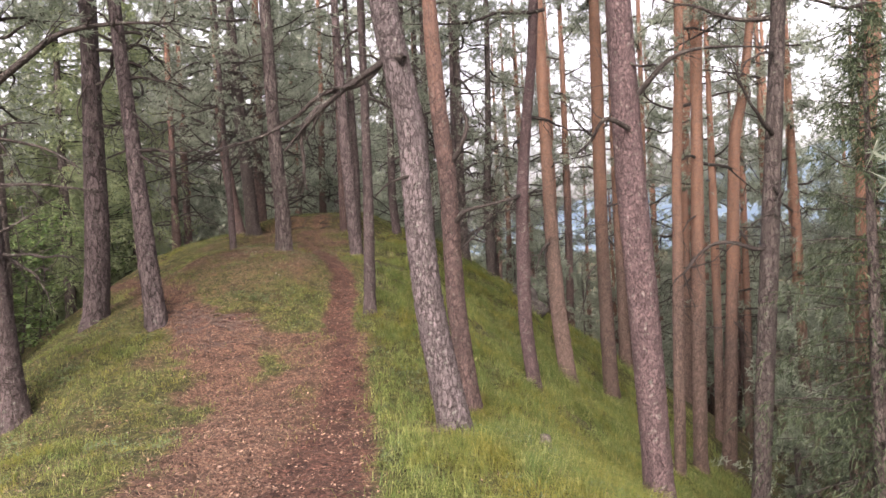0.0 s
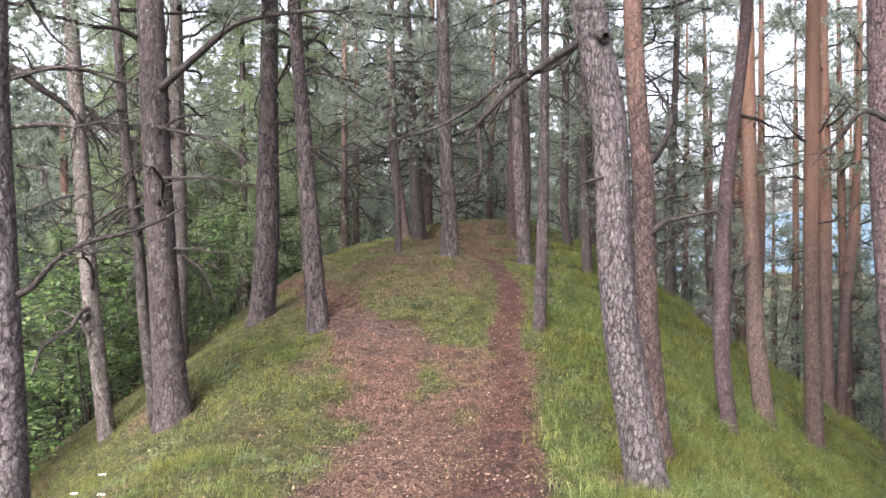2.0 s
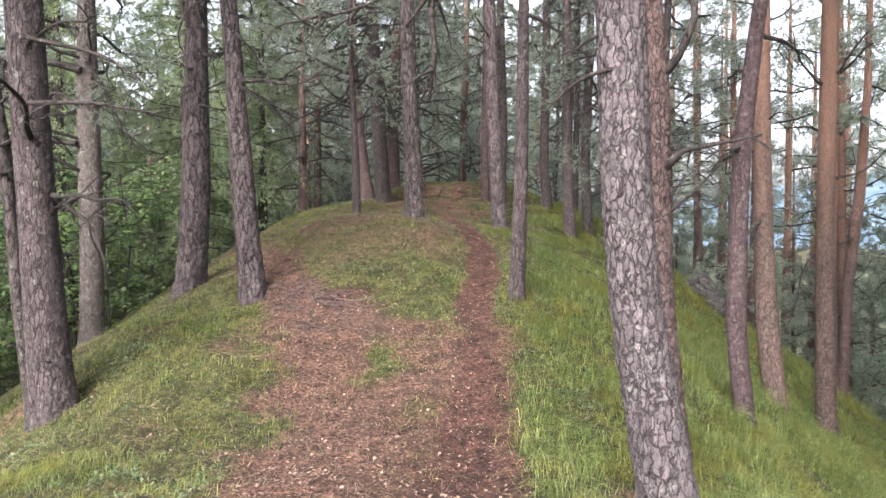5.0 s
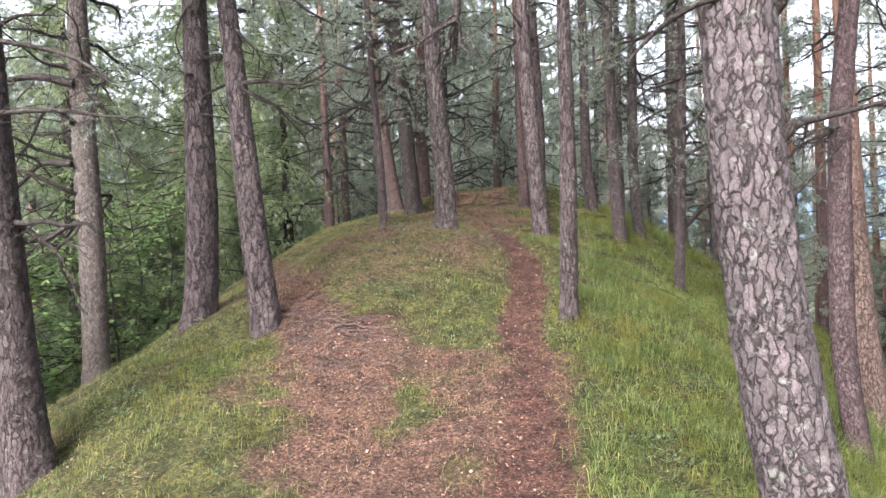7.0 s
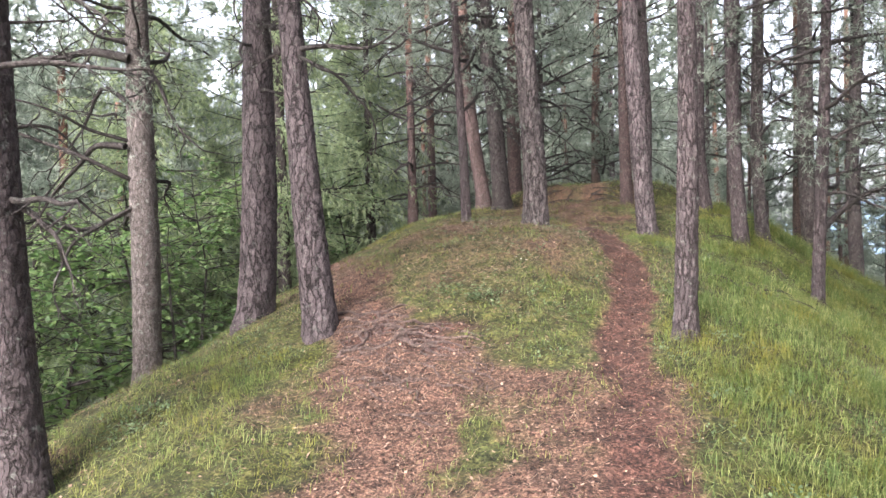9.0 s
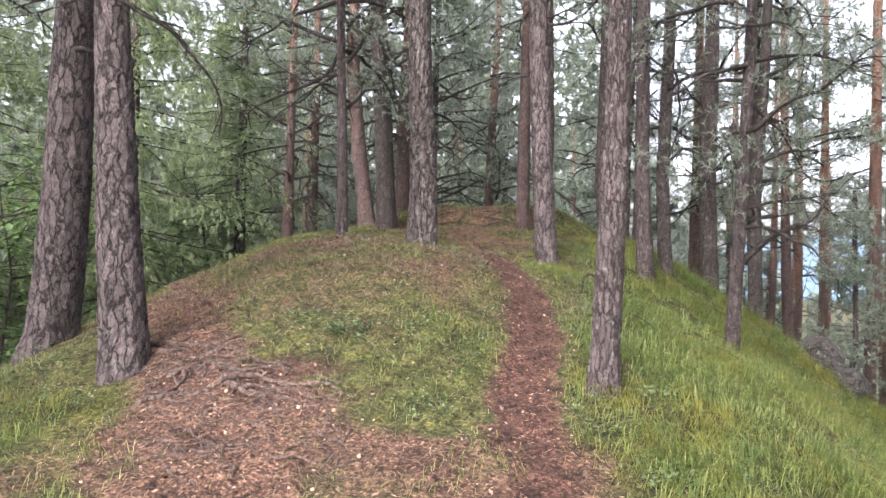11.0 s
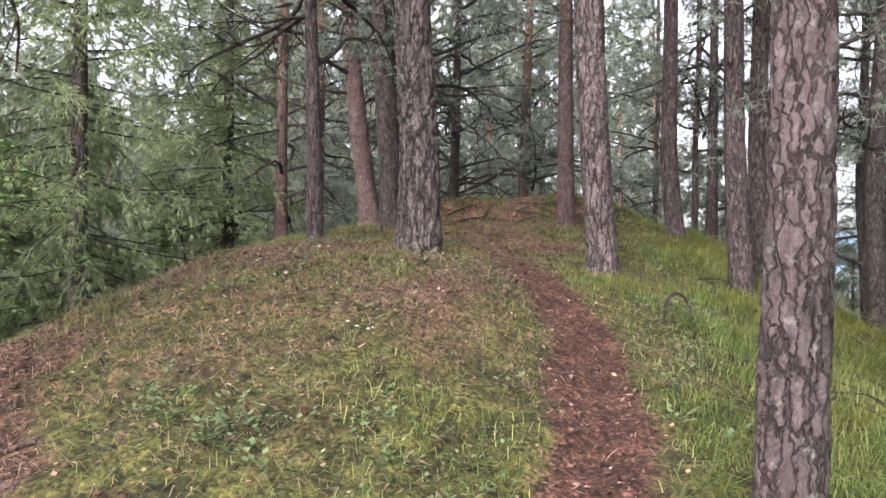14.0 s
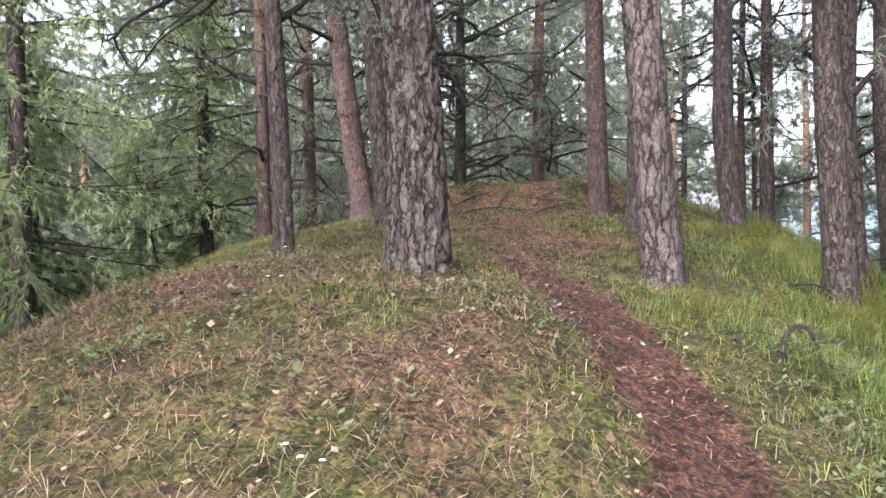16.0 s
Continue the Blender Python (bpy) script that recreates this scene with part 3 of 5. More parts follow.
# ---- pine trees ----
def trunk_mesh(bends, r0, r1, tall, seed, seg=32, ring=0.05, relief=0.013, flare=0.5, plate=(0.06, 0.15), furrow=0.2):
    """A pine trunk through (height, sideways, forward) bends, with plated bark low down."""
    hs = np.concatenate([np.arange(-0.35, 5.5, ring), np.arange(5.5, tall, 0.3), [tall]])
    known = [(-1.0, -bends[0][1] * 0.6 if bends else 0, 0), (0, 0, 0)] + [(b + (0,))[:3] for b in bends]
    kh = np.array([b[0] for b in known])
    lean = (known[-1][1] - known[-2][1]) / max(known[-1][0] - known[-2][0], 0.3)
    kh = np.append(kh, [kh[-1] + 3, max(tall, kh[-1] + 4)])
    kx = np.append([b[1] for b in known], [known[-1][1] + lean * 1.6, known[-1][1] + lean * 2.4])
    ky = np.append([b[2] for b in known], [known[-1][2]] * 2)
    wide = 0.28
    cx = sum(np.interp(hs + o, kh, kx) for o in (-wide, -wide / 2, 0, wide / 2, wide)) / 5
    cy = sum(np.interp(hs + o, kh, ky) for o in (-wide, 0, wide)) / 3
    top_h = bends[-1][0] if bends else 5
    r = np.interp(hs, [0, 0.5, top_h, tall], [r0, r0, r1, 0.03])
    a = np.arange(seg) * 2 * np.pi / seg
    H, A = np.meshgrid(hs, a, indexing="ij")
    lobes = 0.6 + 0.4 * np.sin(3 * A + seed) * np.sin(2 * A + 2.1 * seed)
    swell = r0 * flare * np.exp(-np.maximum(H + 0.1, 0) / 0.22) * lobes + 0.05 * r0 * np.sin(2 * A + H * 0.9 + seed)
    around = max(6, int(round(2 * np.pi * r0 / plate[0])))
    wob = 0.45 * np.sin(H * 11 + 2 * A + seed) + 0.3 * np.sin(H * 27 - 3 * A + 2 * seed) + 0.2 * np.sin(H * 53 + 5 * A)
    rise = 0.5 * np.sin(A * 3 + seed) + 0.3 * np.sin(A * 7 + H * 6)
    gap, tone = plates(np.mod(A / (2 * np.pi) * around + 0.6 * wob, around), H / plate[1] + rise, around, seed)
    small, tone2 = plates(np.mod(A / (2 * np.pi) * around * 2 + wob, around * 2), H / plate[1] * 1.9 + rise, around * 2, seed + 3)
    tone = tone + 0.45 * tone2 - 0.25 * (1 - np.clip(small / 0.25, 0, 1))
    fade = np.interp(H, [0, 2.5, 6.0, 8.0], [1.25, 1.0, 0.55, 0.25])
    bumps = swell + relief * fade * (1.3 * (np.clip(gap / furrow, 0, 1) ** 0.6 - 1) + 0.5 * tone)
    shape = Shape()
    tube(shape, np.stack([cx, cy, hs], -1), r, seg, bumps)
    me = shape.mesh("trunk")
    me.attributes.new("furrow", "FLOAT", "POINT").data.foreach_set("value", (1 - np.clip(gap / furrow, 0, 1)).ravel().astype(np.float32))
    return me, lambda h: np.array([np.interp(h, hs, cx), np.interp(h, hs, cy), h])


def crown_parts(seed, tall, low, reach, limbs, dense, size=(0.15, 0.026)):
    """Limb meshes and the needle crown of a pine on an upright axis."""
    rng = np.random.default_rng(seed)
    meshes, crown = [], Shape()
    for k in range(limbs):
        s = k / (limbs - 1)
        h = low + (tall - low) * (0.02 + 0.94 * s ** 0.9)
        turn = k * 2.4 + rng.uniform(-0.5, 0.5)
        ln = reach * (1 - 0.7 * s) * rng.uniform(0.75, 1.2)
        line = limb_line((0, 0, h), (math.cos(turn), math.sin(turn), rng.uniform(-0.25, 0.3) + 0.5 * s), ln, rng.uniform(-0.2, 0.5), rng, 6, 0.18)
        limb = Shape()
        pts = smooth_line(line, 2)
        tube(limb, pts, np.linspace(0.032 * (1 - 0.6 * s) + 0.009, 0.008, len(pts)), 5)
        centres, ways = [], []
        for bough in range(max(4, int(dense * (1.3 - 0.6 * s)))):
            i = rng.integers(len(pts) // 5, len(pts))
            out = pts[-1] - pts[0]
            out /= np.linalg.norm(out)
            sub = limb_line(pts[i], out * 0.7 + rng.normal(size=3) * np.array([0.8, 0.8, 0.35]), rng.uniform(0.4, 1.1) * (1 - 0.4 * s) * min(1, reach / 2), 0.25, rng, 4, 0.28)
            if bough % 2 == 0:
                tube(limb, sub[::2], np.linspace(0.012, 0.005, len(sub[::2])), 3)
            for q in range(1, 5):
                for _ in range(2):
                    centres.append(sub[q] + rng.normal(size=3) * 0.09)
                    ways.append((sub[q] - sub[q - 1]) / 0.2 * 0.3 + np.array([0, 0, 0.2]))
        meshes.append(limb.mesh("limb"))
        needles(crown, centres, ways, 10, *size, 0.9, rng)
    return meshes, crown.mesh("crown", False)


CROWNS = [crown_parts(11 + k, 15.0, low, reach, limbs, dense) for k, (low, reach, limbs, dense) in enumerate(((5.0, 2.9, 14, 10), (6.4, 2.6, 14, 10), (2.6, 3.0, 17, 10), (7.2, 2.6, 13, 10)))]
CROWNS.append(crown_parts(31, 6.5, 0.7, 1.9, 15, 9, (0.19, 0.036)))
CROWNS.append(crown_parts(32, 8.5, 1.2, 2.3, 17, 9, (0.2, 0.04)))
CROWNS.append(crown_parts(43, 15.0, 2.2, 3.1, 19, 10, (0.24, 0.042)))


def dress(tree, crown, at, lift, twist):
    """Puts one of the crowns with its limbs on a trunk."""
    limbs, foliage = CROWNS[crown]
    m = Matrix.Translation((at[0], at[1], lift)) @ Matrix.Rotation(twist, 4, "Z")
    for me in limbs:
        part("limb", me, DEAD_WOOD, tree).matrix_basis = m
    ob = part("crown", foliage, NEEDLES, tree, "grey-green pine needles in loose tufts")
    ob.matrix_basis = m


def pine(x, y, bends, r0, r1, bark, label, seed, tall=15.5, seg=32, ring=0.05, crown=0, snags=4, snag_from=1.9, snag_to=6.0, snag_length=1.3, relief=0.013, flare=0.5, drop=0.0, plate=(0.06, 0.15), furrow=0.2):
    base = float(height(x, y)) - drop
    tree = tagged(new("pine_tree"), label, "tree", "pines on the ridge")
    tree.location = (x, y, base)
    rng = np.random.default_rng(seed)
    me, centre = trunk_mesh(bends, r0, r1, tall, seed, seg, ring, relief, flare, plate, furrow)
    part("trunk", me, bark, tree)
    for k in range(snags):
        h = rng.uniform(snag_from, snag_to)
        turn = rng.uniform(0, 2 * math.pi)
        shape = Shape()
        line = limb_line(centre(h), (math.cos(turn), math.sin(turn), rng.uniform(-0.3, 0.3)), snag_length * rng.uniform(0.5, 1.2), rng.uniform(-0.9, 0.1), rng, 6, 0.28)
        bare_limb(shape, line, rng.uniform(0.014, 0.028) * (1 + snag_length * 0.35), rng, 6, 0.25 + 0.15 * snag_length)
        part("dead_limb", shape.mesh("dead_limb"), DEAD_WOOD, tree, "bare crooked dead limb")
    dress(tree, crown, centre(tall - 4), tall - 15.0, seed * 1.7)
    return tree


def green_limb(shape, tufts, start, turn, length, rng):
    """A living limb: crooked, drooping, with forked twigs and needle tufts at their ends."""
    line = limb_line(start, (math.cos(turn), math.sin(turn), rng.uniform(-0.15, 0.35)), length, rng.uniform(-0.9, -0.1), rng, 7, 0.22)
    pts = smooth_line(line, 3)
    tube(shape, pts, np.linspace(0.016 + 0.012 * length, 0.007, len(pts)), 6)
    centres, ways = [], []
    for _ in range(int(9 * length)):
        i = rng.integers(len(pts) // 4, len(pts))
        way = pts[-1] - pts[0]
        way = way / np.linalg.norm(way) * 0.7 + rng.normal(size=3) * np.array([0.8, 0.8, 0.4])
        sub = limb_line(pts[i], way, rng.uniform(0.3, 0.8), rng.uniform(-0.6, 0.3), rng, 4, 0.3)
        tube(shape, sub, np.linspace(0.008, 0.003, len(sub)), 3)
        if rng.uniform() < 0.72:
            for q in range(2, 5):
                centres += [sub[q] + rng.normal(size=3) * 0.05 for _ in range(3)]
                ways += [(sub[q] - sub[q - 1]) * 1.5 + np.array([0, 0, 0.15])] * 3
    if centres:
        needles(tufts, centres, ways, 9, 0.1, 0.011, 0.9, rng)


def green_limbs(tree, count, low, high, length, seed, x0=0.0, toward=None):
    """Living limbs on a tree between two heights."""
    rng = np.random.default_rng(seed)
    tufts = Shape()
    for k in range(count):
        h = low + (high - low) * (k + rng.uniform(0, 0.8)) / count
        turn = rng.uniform(0, 6.283) if toward is None else radians(toward) + rng.normal() * 0.6
        shape = Shape()
        green_limb(shape, tufts, (x0, 0, h), turn, length * rng.uniform(0.6, 1.2), rng)
        part("limb", shape.mesh("limb"), DEAD_WOOD, tree, "crooked living limb with twigs")
    part("foliage", tufts.mesh("foliage", False), NEEDLES, tree, "grey-green needles on low limbs")


def arched_limbs(tree, count, low, high, length, seed):
    """Long bare limbs that arch out and down to the ground."""
    rng = np.random.default_rng(seed)
    for k in range(count):
        turn, h = rng.uniform(0, 6.283), rng.uniform(low, high)
        c, q = math.cos(turn), math.sin(turn)
        ln = length * rng.uniform(0.6, 1.15)
        line = np.array([(c * ln * u + 0.06 * rng.normal(), q * ln * u + 0.06 * rng.normal(), h + ln * (0.55 * u - 0.85 * u * u) + 0.04 * rng.normal()) for u in np.linspace(0, 1, 8)])
        shape = Shape()
        bare_limb(shape, line, 0.035, rng, 9, 0.6)
        part("dead_limb", shape.mesh("dead_limb"), DEAD_WOOD, tree, "long bare limb arching to the ground")


def limb_on(tree, y, points, r0, seed, twigs=5, twig_length=0.3, mat=None):
    """A limb of a tree through (x, z) points of the world near the plane of that y."""
    rng = np.random.default_rng(seed)
    o = np.array(tree.location)
    line = np.array([(px, y + 0.12 * math.sin(1.3 * k + seed), pz) for k, (px, pz) in enumerate(points)]) - o
    shape = Shape()
    bare_limb(shape, line, r0 * 1.25, rng, twigs + 2, twig_length)
    part("dead_limb", shape.mesh("dead_limb"), mat or DEAD_WOOD, tree, "bare crooked dead limb")


GREY = "pine with grey plated bark and lichen by the path"
BROWN = "pine with dark brown furrowed bark on the ridge"
SLOPE = "slender pine with orange upper bark on the grassy slope"
THIN = "thin dark-barked pine beside the path"

leaning = pine(0.11, 9.15, [(1.44, -0.24), (2.25, -0.31), (3.66, -0.35), (4.86, -0.58)], 0.185, 0.155, BARK_GREY, "leaning pine with lichen-crusted grey bark by the path", 3, seg=72, ring=0.018, relief=0.017, snags=1, snag_from=4.5, flare=0.45, plate=(0.07, 0.12), furrow=0.15)
hooked = pine(0.33, 11.0, [(1.57, -0.15), (3.23, -0.17), (4.54, -0.27), (5.6, -0.31)], 0.145, 0.10, BARK_RED, "pine with a hooked limb and reddish bark on the slope", 4, seg=40, ring=0.035, crown=1, snags=1, snag_from=4)
big_right = pine(2.63, 9.75, [(2.55, -0.1), (4.15, -0.19), (5.89, -0.23)], 0.19, 0.165, BARK_PURPLE, "stout reddish-brown pine on the grassy slope", 5, seg=44, ring=0.03, crown=3, snags=2, snag_from=4)
pine(1.60, 14.35, [(1.16, -0.12), (2.69, -0.1), (3.67, -0.06), (4.98, 0.08), (6.2, 0.25)], 0.125, 0.095, BARK_PURPLE, "curved slender pine on the grassy slope", 6, crown=1, snags=3, snag_from=3)
pine(2.72, 17.5, [(1.5, -0.15), (3.15, -0.23), (5.4, -0.26), (8.33, -0.29)], 0.18, 0.115, BARK_ORANGE, SLOPE, 7, tall=17, crown=3, snags=5, snag_from=3)
pine(4.10, 19.46, [(4.02, -0.06), (7.15, -0.01), (9.74, 0.02)], 0.185, 0.14, BARK_ORANGE, SLOPE, 8, tall=18, crown=3, snags=6, snag_from=3, snag_to=9, snag_length=1.8)
pine(5.75, 24.9, [(4.11, -0.01), (8.17, -0.01)], 0.2, 0.15, BARK_ORANGE, SLOPE, 9, tall=17, seg=20, ring=0.1, crown=0)
pine(6.30, 25.7, [(3.28, 0.17), (5.35, 0.4)], 0.15, 0.13, BARK_RED, SLOPE, 10, tall=16, seg=20, ring=0.1, crown=1)
pine(8.4, 27.0, [(7.9, 0.14), (12.73, 0.52)], 0.21, 0.19, BARK_ORANGE, SLOPE, 11, tall=19, seg=20, ring=0.1, crown=3)
thin_right = pine(1.49, 25.5, [(2.58, -0.05), (5.26, 0.14)], 0.14, 0.11, BARK_DARK, THIN, 12, seg=20, ring=0.1, crown=1, snag_from=1)
left_near = pine(-4.95, 6.7, [(1.48, -0.04), (3.09, -0.1), (3.8, -0.13)], 0.17, 0.12, BARK_GREY, "grey pine at the edge of the mossy bank", 13, seg=44, ring=0.03, crown=1, snags=6, snag_from=2, snag_length=1.6)
left_big = pine(-6.65, 11.6, [(1.36, -0.12), (3.62, -0.26), (6.22, -0.38)], 0.24, 0.18, BARK_BROWN, "stout brown pine with dead limbs on the bank", 14, seg=44, ring=0.03, crown=0, snags=9, snag_from=2.2, snag_length=1.9)
pine(-7.05, 11.75, [(1.44, -0.19), (2.86, -0.31), (4.19, -0.52)], 0.10, 0.07, BARK_DARK, "thin dark pine close beside a stout one", 15, tall=14, seg=20, ring=0.08, crown=3, snags=3)
pale_left = pine(-9.47, 16.06, [(2.05, 0.04), (4.22, 0.0), (5.95, 0.0)], 0.215, 0.165, BARK_PALE, "pale grey pine with long dead limbs below the bank", 16, seg=36, ring=0.05, crown=0, snags=10, snag_from=2.5, snag_length=2.6)
pine(-8.1, 12.0, [(2.29, -0.31), (4.14, -0.45), (6.9, -0.68)], 0.125, 0.12, BARK_PALE, "leaning pale pine below the mossy bank", 17, seg=24, ring=0.08, crown=1, snags=10, snag_from=1.5, snag_length=2.2)
fluted = pine(-7.45, 16.08, [(1.78, 0.11), (4.2, 0.15), (6.6, 0.18)], 0.245, 0.18, BARK_FURROWED, BROWN, 18, seg=44, ring=0.035, crown=1, snags=8, snag_from=3.0, snag_length=1.8, relief=0.018)
tilted = pine(-5.70, 14.92, [(1.23, -0.12), (3.9, -0.31), (6.11, -0.49)], 0.185, 0.12, BARK_FURROWED, "tilted brown pine beside the side path", 19, seg=40, ring=0.035, crown=0, snags=7, snag_from=3, snag_length=1.6, relief=0.018)
small_top = pine(-5.70, 20.3, [(1.34, -0.02), (3.33, -0.1)], 0.085, 0.07, BARK_BROWN, "slim brown pine on top of the knoll", 20, seg=32, ring=0.04, crown=2, snags=6, snag_from=1.6, snag_length=1.8, flare=0.35)
pine(-4.07, 19.1, [(0.74, 0.02), (2.09, -0.05), (2.76, -0.08)], 0.19, 0.165, BARK_RIDGED, "stout pine with deeply furrowed bark on the knoll", 21, seg=64, ring=0.025, relief=0.024, crown=0, snags=4, snag_from=3.5, flare=0.6, plate=(0.075, 0.2), furrow=0.28)
cluster_dark = pine(-6.27, 24.57, [(2.11, -0.11), (4.37, -0.28)], 0.215, 0.175, BARK_DARK, "dark fluted pine in a cluster on the ridge", 22, seg=36, ring=0.05, crown=2, snags=14, snag_from=2, snag_length=2.2, flare=0.8, relief=0.02)
cluster_red = pine(-6.91, 25.2, [(1.62, -0.24), (3.41, -0.44), (4.61, -0.46)], 0.18, 0.125, BARK_RED, "pine with orange upper bark in a cluster on the ridge", 23, seg=30, ring=0.06, crown=2, snags=12, snag_from=2, snag_length=2.2, flare=0.9)
ridge_mid = pine(-2.48, 21.08, [(1.29, -0.08), (3.68, -0.19)], 0.17, 0.14, BARK_FURROWED, BROWN, 24, seg=44, ring=0.035, crown=1, snags=4, snag_from=3.4, relief=0.018)
thin_path = pine(-1.53, 15.2, [(0.92, 0.04), (1.74, 0.07), (2.58, 0.09)], 0.108, 0.09, BARK_BROWN, "slim pine with flaking bark beside the footpath", 25, seg=56, ring=0.025, crown=1, snags=2, snag_from=4, relief=0.014, flare=0.75)
pine(-3.25, 24.26, [(2.06, 0.0), (4.17, 0.02)], 0.125, 0.1, BARK_RED, THIN, 26, seg=28, ring=0.06, crown=3, snags=4, snag_from=3)
pine(-2.75, 23.5, [(2.0, 0.06), (4.2, 0.02)], 0.13, 0.1, BARK_BROWN, BROWN, 61, seg=28, ring=0.06, crown=1, snags=3, snag_from=3)
pine(-1.57, 24.58, [(1.25, -0.11), (2.82, -0.07), (4.39, -0.04)], 0.13, 0.11, BARK_BROWN, BROWN, 27, seg=30, ring=0.05, crown=1, snags=4, snag_from=3)
slope_twin = pine(-0.89, 22.0, [(1.66, -0.08), (4.18, -0.08)], 0.135, 0.105, BARK_BROWN, BROWN, 28, seg=36, ring=0.04, crown=3, snags=3, snag_from=3, relief=0.016)
twin = pine(-0.47, 23.35, [(1.73, -0.08), (4.52, 0.03)], 0.13, 0.1, BARK_DARK, THIN, 29, seg=32, ring=0.05, crown=0, snags=5, snag_from=2.6, snag_length=1.8)
black_slope = pine(0.63, 25.9, [(2.44, -0.07), (5.76, 0.01)], 0.185, 0.15, BARK_DARK, "straight blackish pine on the grassy slope", 30, seg=32, ring=0.05, crown=3, snags=6, snag_from=2, snag_length=2.0)
slope_thin = pine(0.15, 19.83, [(1.36, 0.07), (2.98, 0.16), (4.29, 0.22)], 0.09, 0.07, BARK_BROWN, "thin tilted pine on the grassy slope", 31, tall=14, seg=32, ring=0.04, crown=1, snags=7, snag_from=1.2, snag_length=1.5)
thin_far = pine(1.72, 27.0, [(2.7, -0.1), (5.04, 0.01)], 0.085, 0.07, BARK_DARK, THIN, 32, tall=12, seg=18, ring=0.1, crown=1, snags=7, snag_from=1)
slope_mid = pine(-0.88, 26.84, [(2.04, 0.04), (4.03, 0.08)], 0.1, 0.075, BARK_BROWN, THIN, 33, seg=24, ring=0.07, crown=3, snags=4, snag_from=3)
far_slim = pine(-1.08, 28.4, [(2.17, 0.03), (3.73, 0.1)], 0.065, 0.05, BARK_RED, THIN, 34, tall=11, seg=18, ring=0.1, crown=2, snags=5)
far_mid = pine(-1.87, 35.0, [(2.36, 0.1)], 0.085, 0.07, BARK_DARK, THIN, 35, tall=13, seg=18, ring=0.1, crown=2)
orange_far = pine(-5.24, 32.0, [(3.38, 0.09), (4.41, 0.15)], 0.15, 0.11, BARK_ORANGE, "orange-barked pine beyond the ridge top", 36, tall=13, seg=20, ring=0.1, crown=2, snags=12, snag_from=1.5, snag_length=2.5)
dark_far = pine(-6.65, 30.0, [(2.66, 0.09)], 0.125, 0.1, BARK_DARK, THIN, 37, tall=13, seg=20, ring=0.1, crown=2, snags=14, snag_from=0.8, snag_length=2.5)
slope_back = pine(0.63, 29.0, [(3.67, 0.07)], 0.15, 0.125, BARK_ORANGE, SLOPE, 38, seg=20, ring=0.1, crown=3, snags=4)
left_back = pine(-9.73, 27.0, [(2.44, 0.02)], 0.15, 0.12, BARK_RED, BROWN, 39, seg=20, ring=0.1, crown=2, snags=12, snag_from=1, snag_length=2.2)
left_far = pine(-10.72, 31.0, [(3.45, 0.01)], 0.175, 0.14, BARK_RED, BROWN, 40, seg=20, ring=0.1, crown=0, snags=8, snag_from=1, snag_length=2.2)
cluster_back = pine(-6.61, 27.0, [(2.57, 0.0), (4.91, 0.11)], 0.2, 0.155, BARK_RED, BROWN, 41, seg=24, ring=0.08, crown=2, snags=14, snag_from=1.5, snag_length=2.4)
shaded = pine(4.31, 11.0, [(4.12, 0.33), (8.12, 0.65)], 0.135, 0.105, BARK_DARK, "dark pine among spruce boughs on the slope", 42, tall=17, seg=28, ring=0.06, crown=1, snags=6, snag_from=4, snag_to=9, snag_length=1.8)
pine(5.50, 17.0, [(5.57, 0.18), (10.22, 0.36)], 0.16, 0.125, BARK_ORANGE, SLOPE, 43, tall=18, seg=22, ring=0.08, crown=3, snags=6, snag_from=3, snag_to=9, snag_length=1.8)
pine(4.45, 15.0, [(6.02, 0.2), (7.78, 0.33)], 0.11, 0.09, BARK_ORANGE, SLOPE, 44, tall=17, seg=22, ring=0.08, crown=3, snags=5, snag_from=3, snag_to=9)
pine(6.83, 13.0, [(7.72, 0.36), (9.61, 0.58)], 0.145, 0.125, BARK_ORANGE, SLOPE, 45, tall=18, seg=22, ring=0.08, crown=1, snags=5, snag_from=4, snag_to=9)
pine(7.23, 20.0, [(8.88, 0.53), (9.91, 0.8)], 0.18, 0.135, BARK_ORANGE, SLOPE, 46, tall=18, seg=22, ring=0.08, crown=3, snags=5, snag_from=3, snag_to=9)

for k, (tree, count, low, high, length) in enumerate(((cluster_dark, 5, 2.6, 6.5, 2.2), (cluster_red, 5, 2.8, 6.5, 2.2), (cluster_back, 6, 2.0, 6.5, 2.3), (orange_far, 6, 2.4, 7.0, 2.4), (dark_far, 7, 1.4, 6.5, 2.3), (left_back, 6, 1.5, 6.5, 2.3),
                                                      (left_far, 9, 1.5, 7.0, 2.5), (black_slope, 7, 3.2, 7.5, 2.2), (thin_far, 8, 1.8, 6.5, 2.0), (thin_right, 7, 2.0, 7.0, 2.0), (far_mid, 9, 1.5, 6.5, 2.3), (far_slim, 8, 2.0, 6.0, 1.8), (slope_back, 7, 2.5, 7.5, 2.2), (slope_mid, 6, 3.2, 6.5, 1.6),
                                                      (slope_twin, 5, 3.4, 6.5, 1.7), (small_top, 8, 2.8, 5.6, 1.7), (slope_thin, 8, 2.4, 6.0, 1.7), (ridge_mid, 5, 4.0, 6.8, 1.8), (pale_left, 6, 4.5, 8.0, 2.4))):
    green_limbs(tree, count, low, high, length, 500 + k)
green_limbs(slope_thin, 5, 1.9, 4.2, 2.0, 540, 0.15, 10)
green_limbs(tilted, 4, 4.2, 5.8, 1.9, 541, -0.3, 60)
arched_limbs(orange_far, 6, 0.9, 2.2, 3.0, 551)
arched_limbs(dark_far, 7, 0.6, 2.0, 3.0, 552)
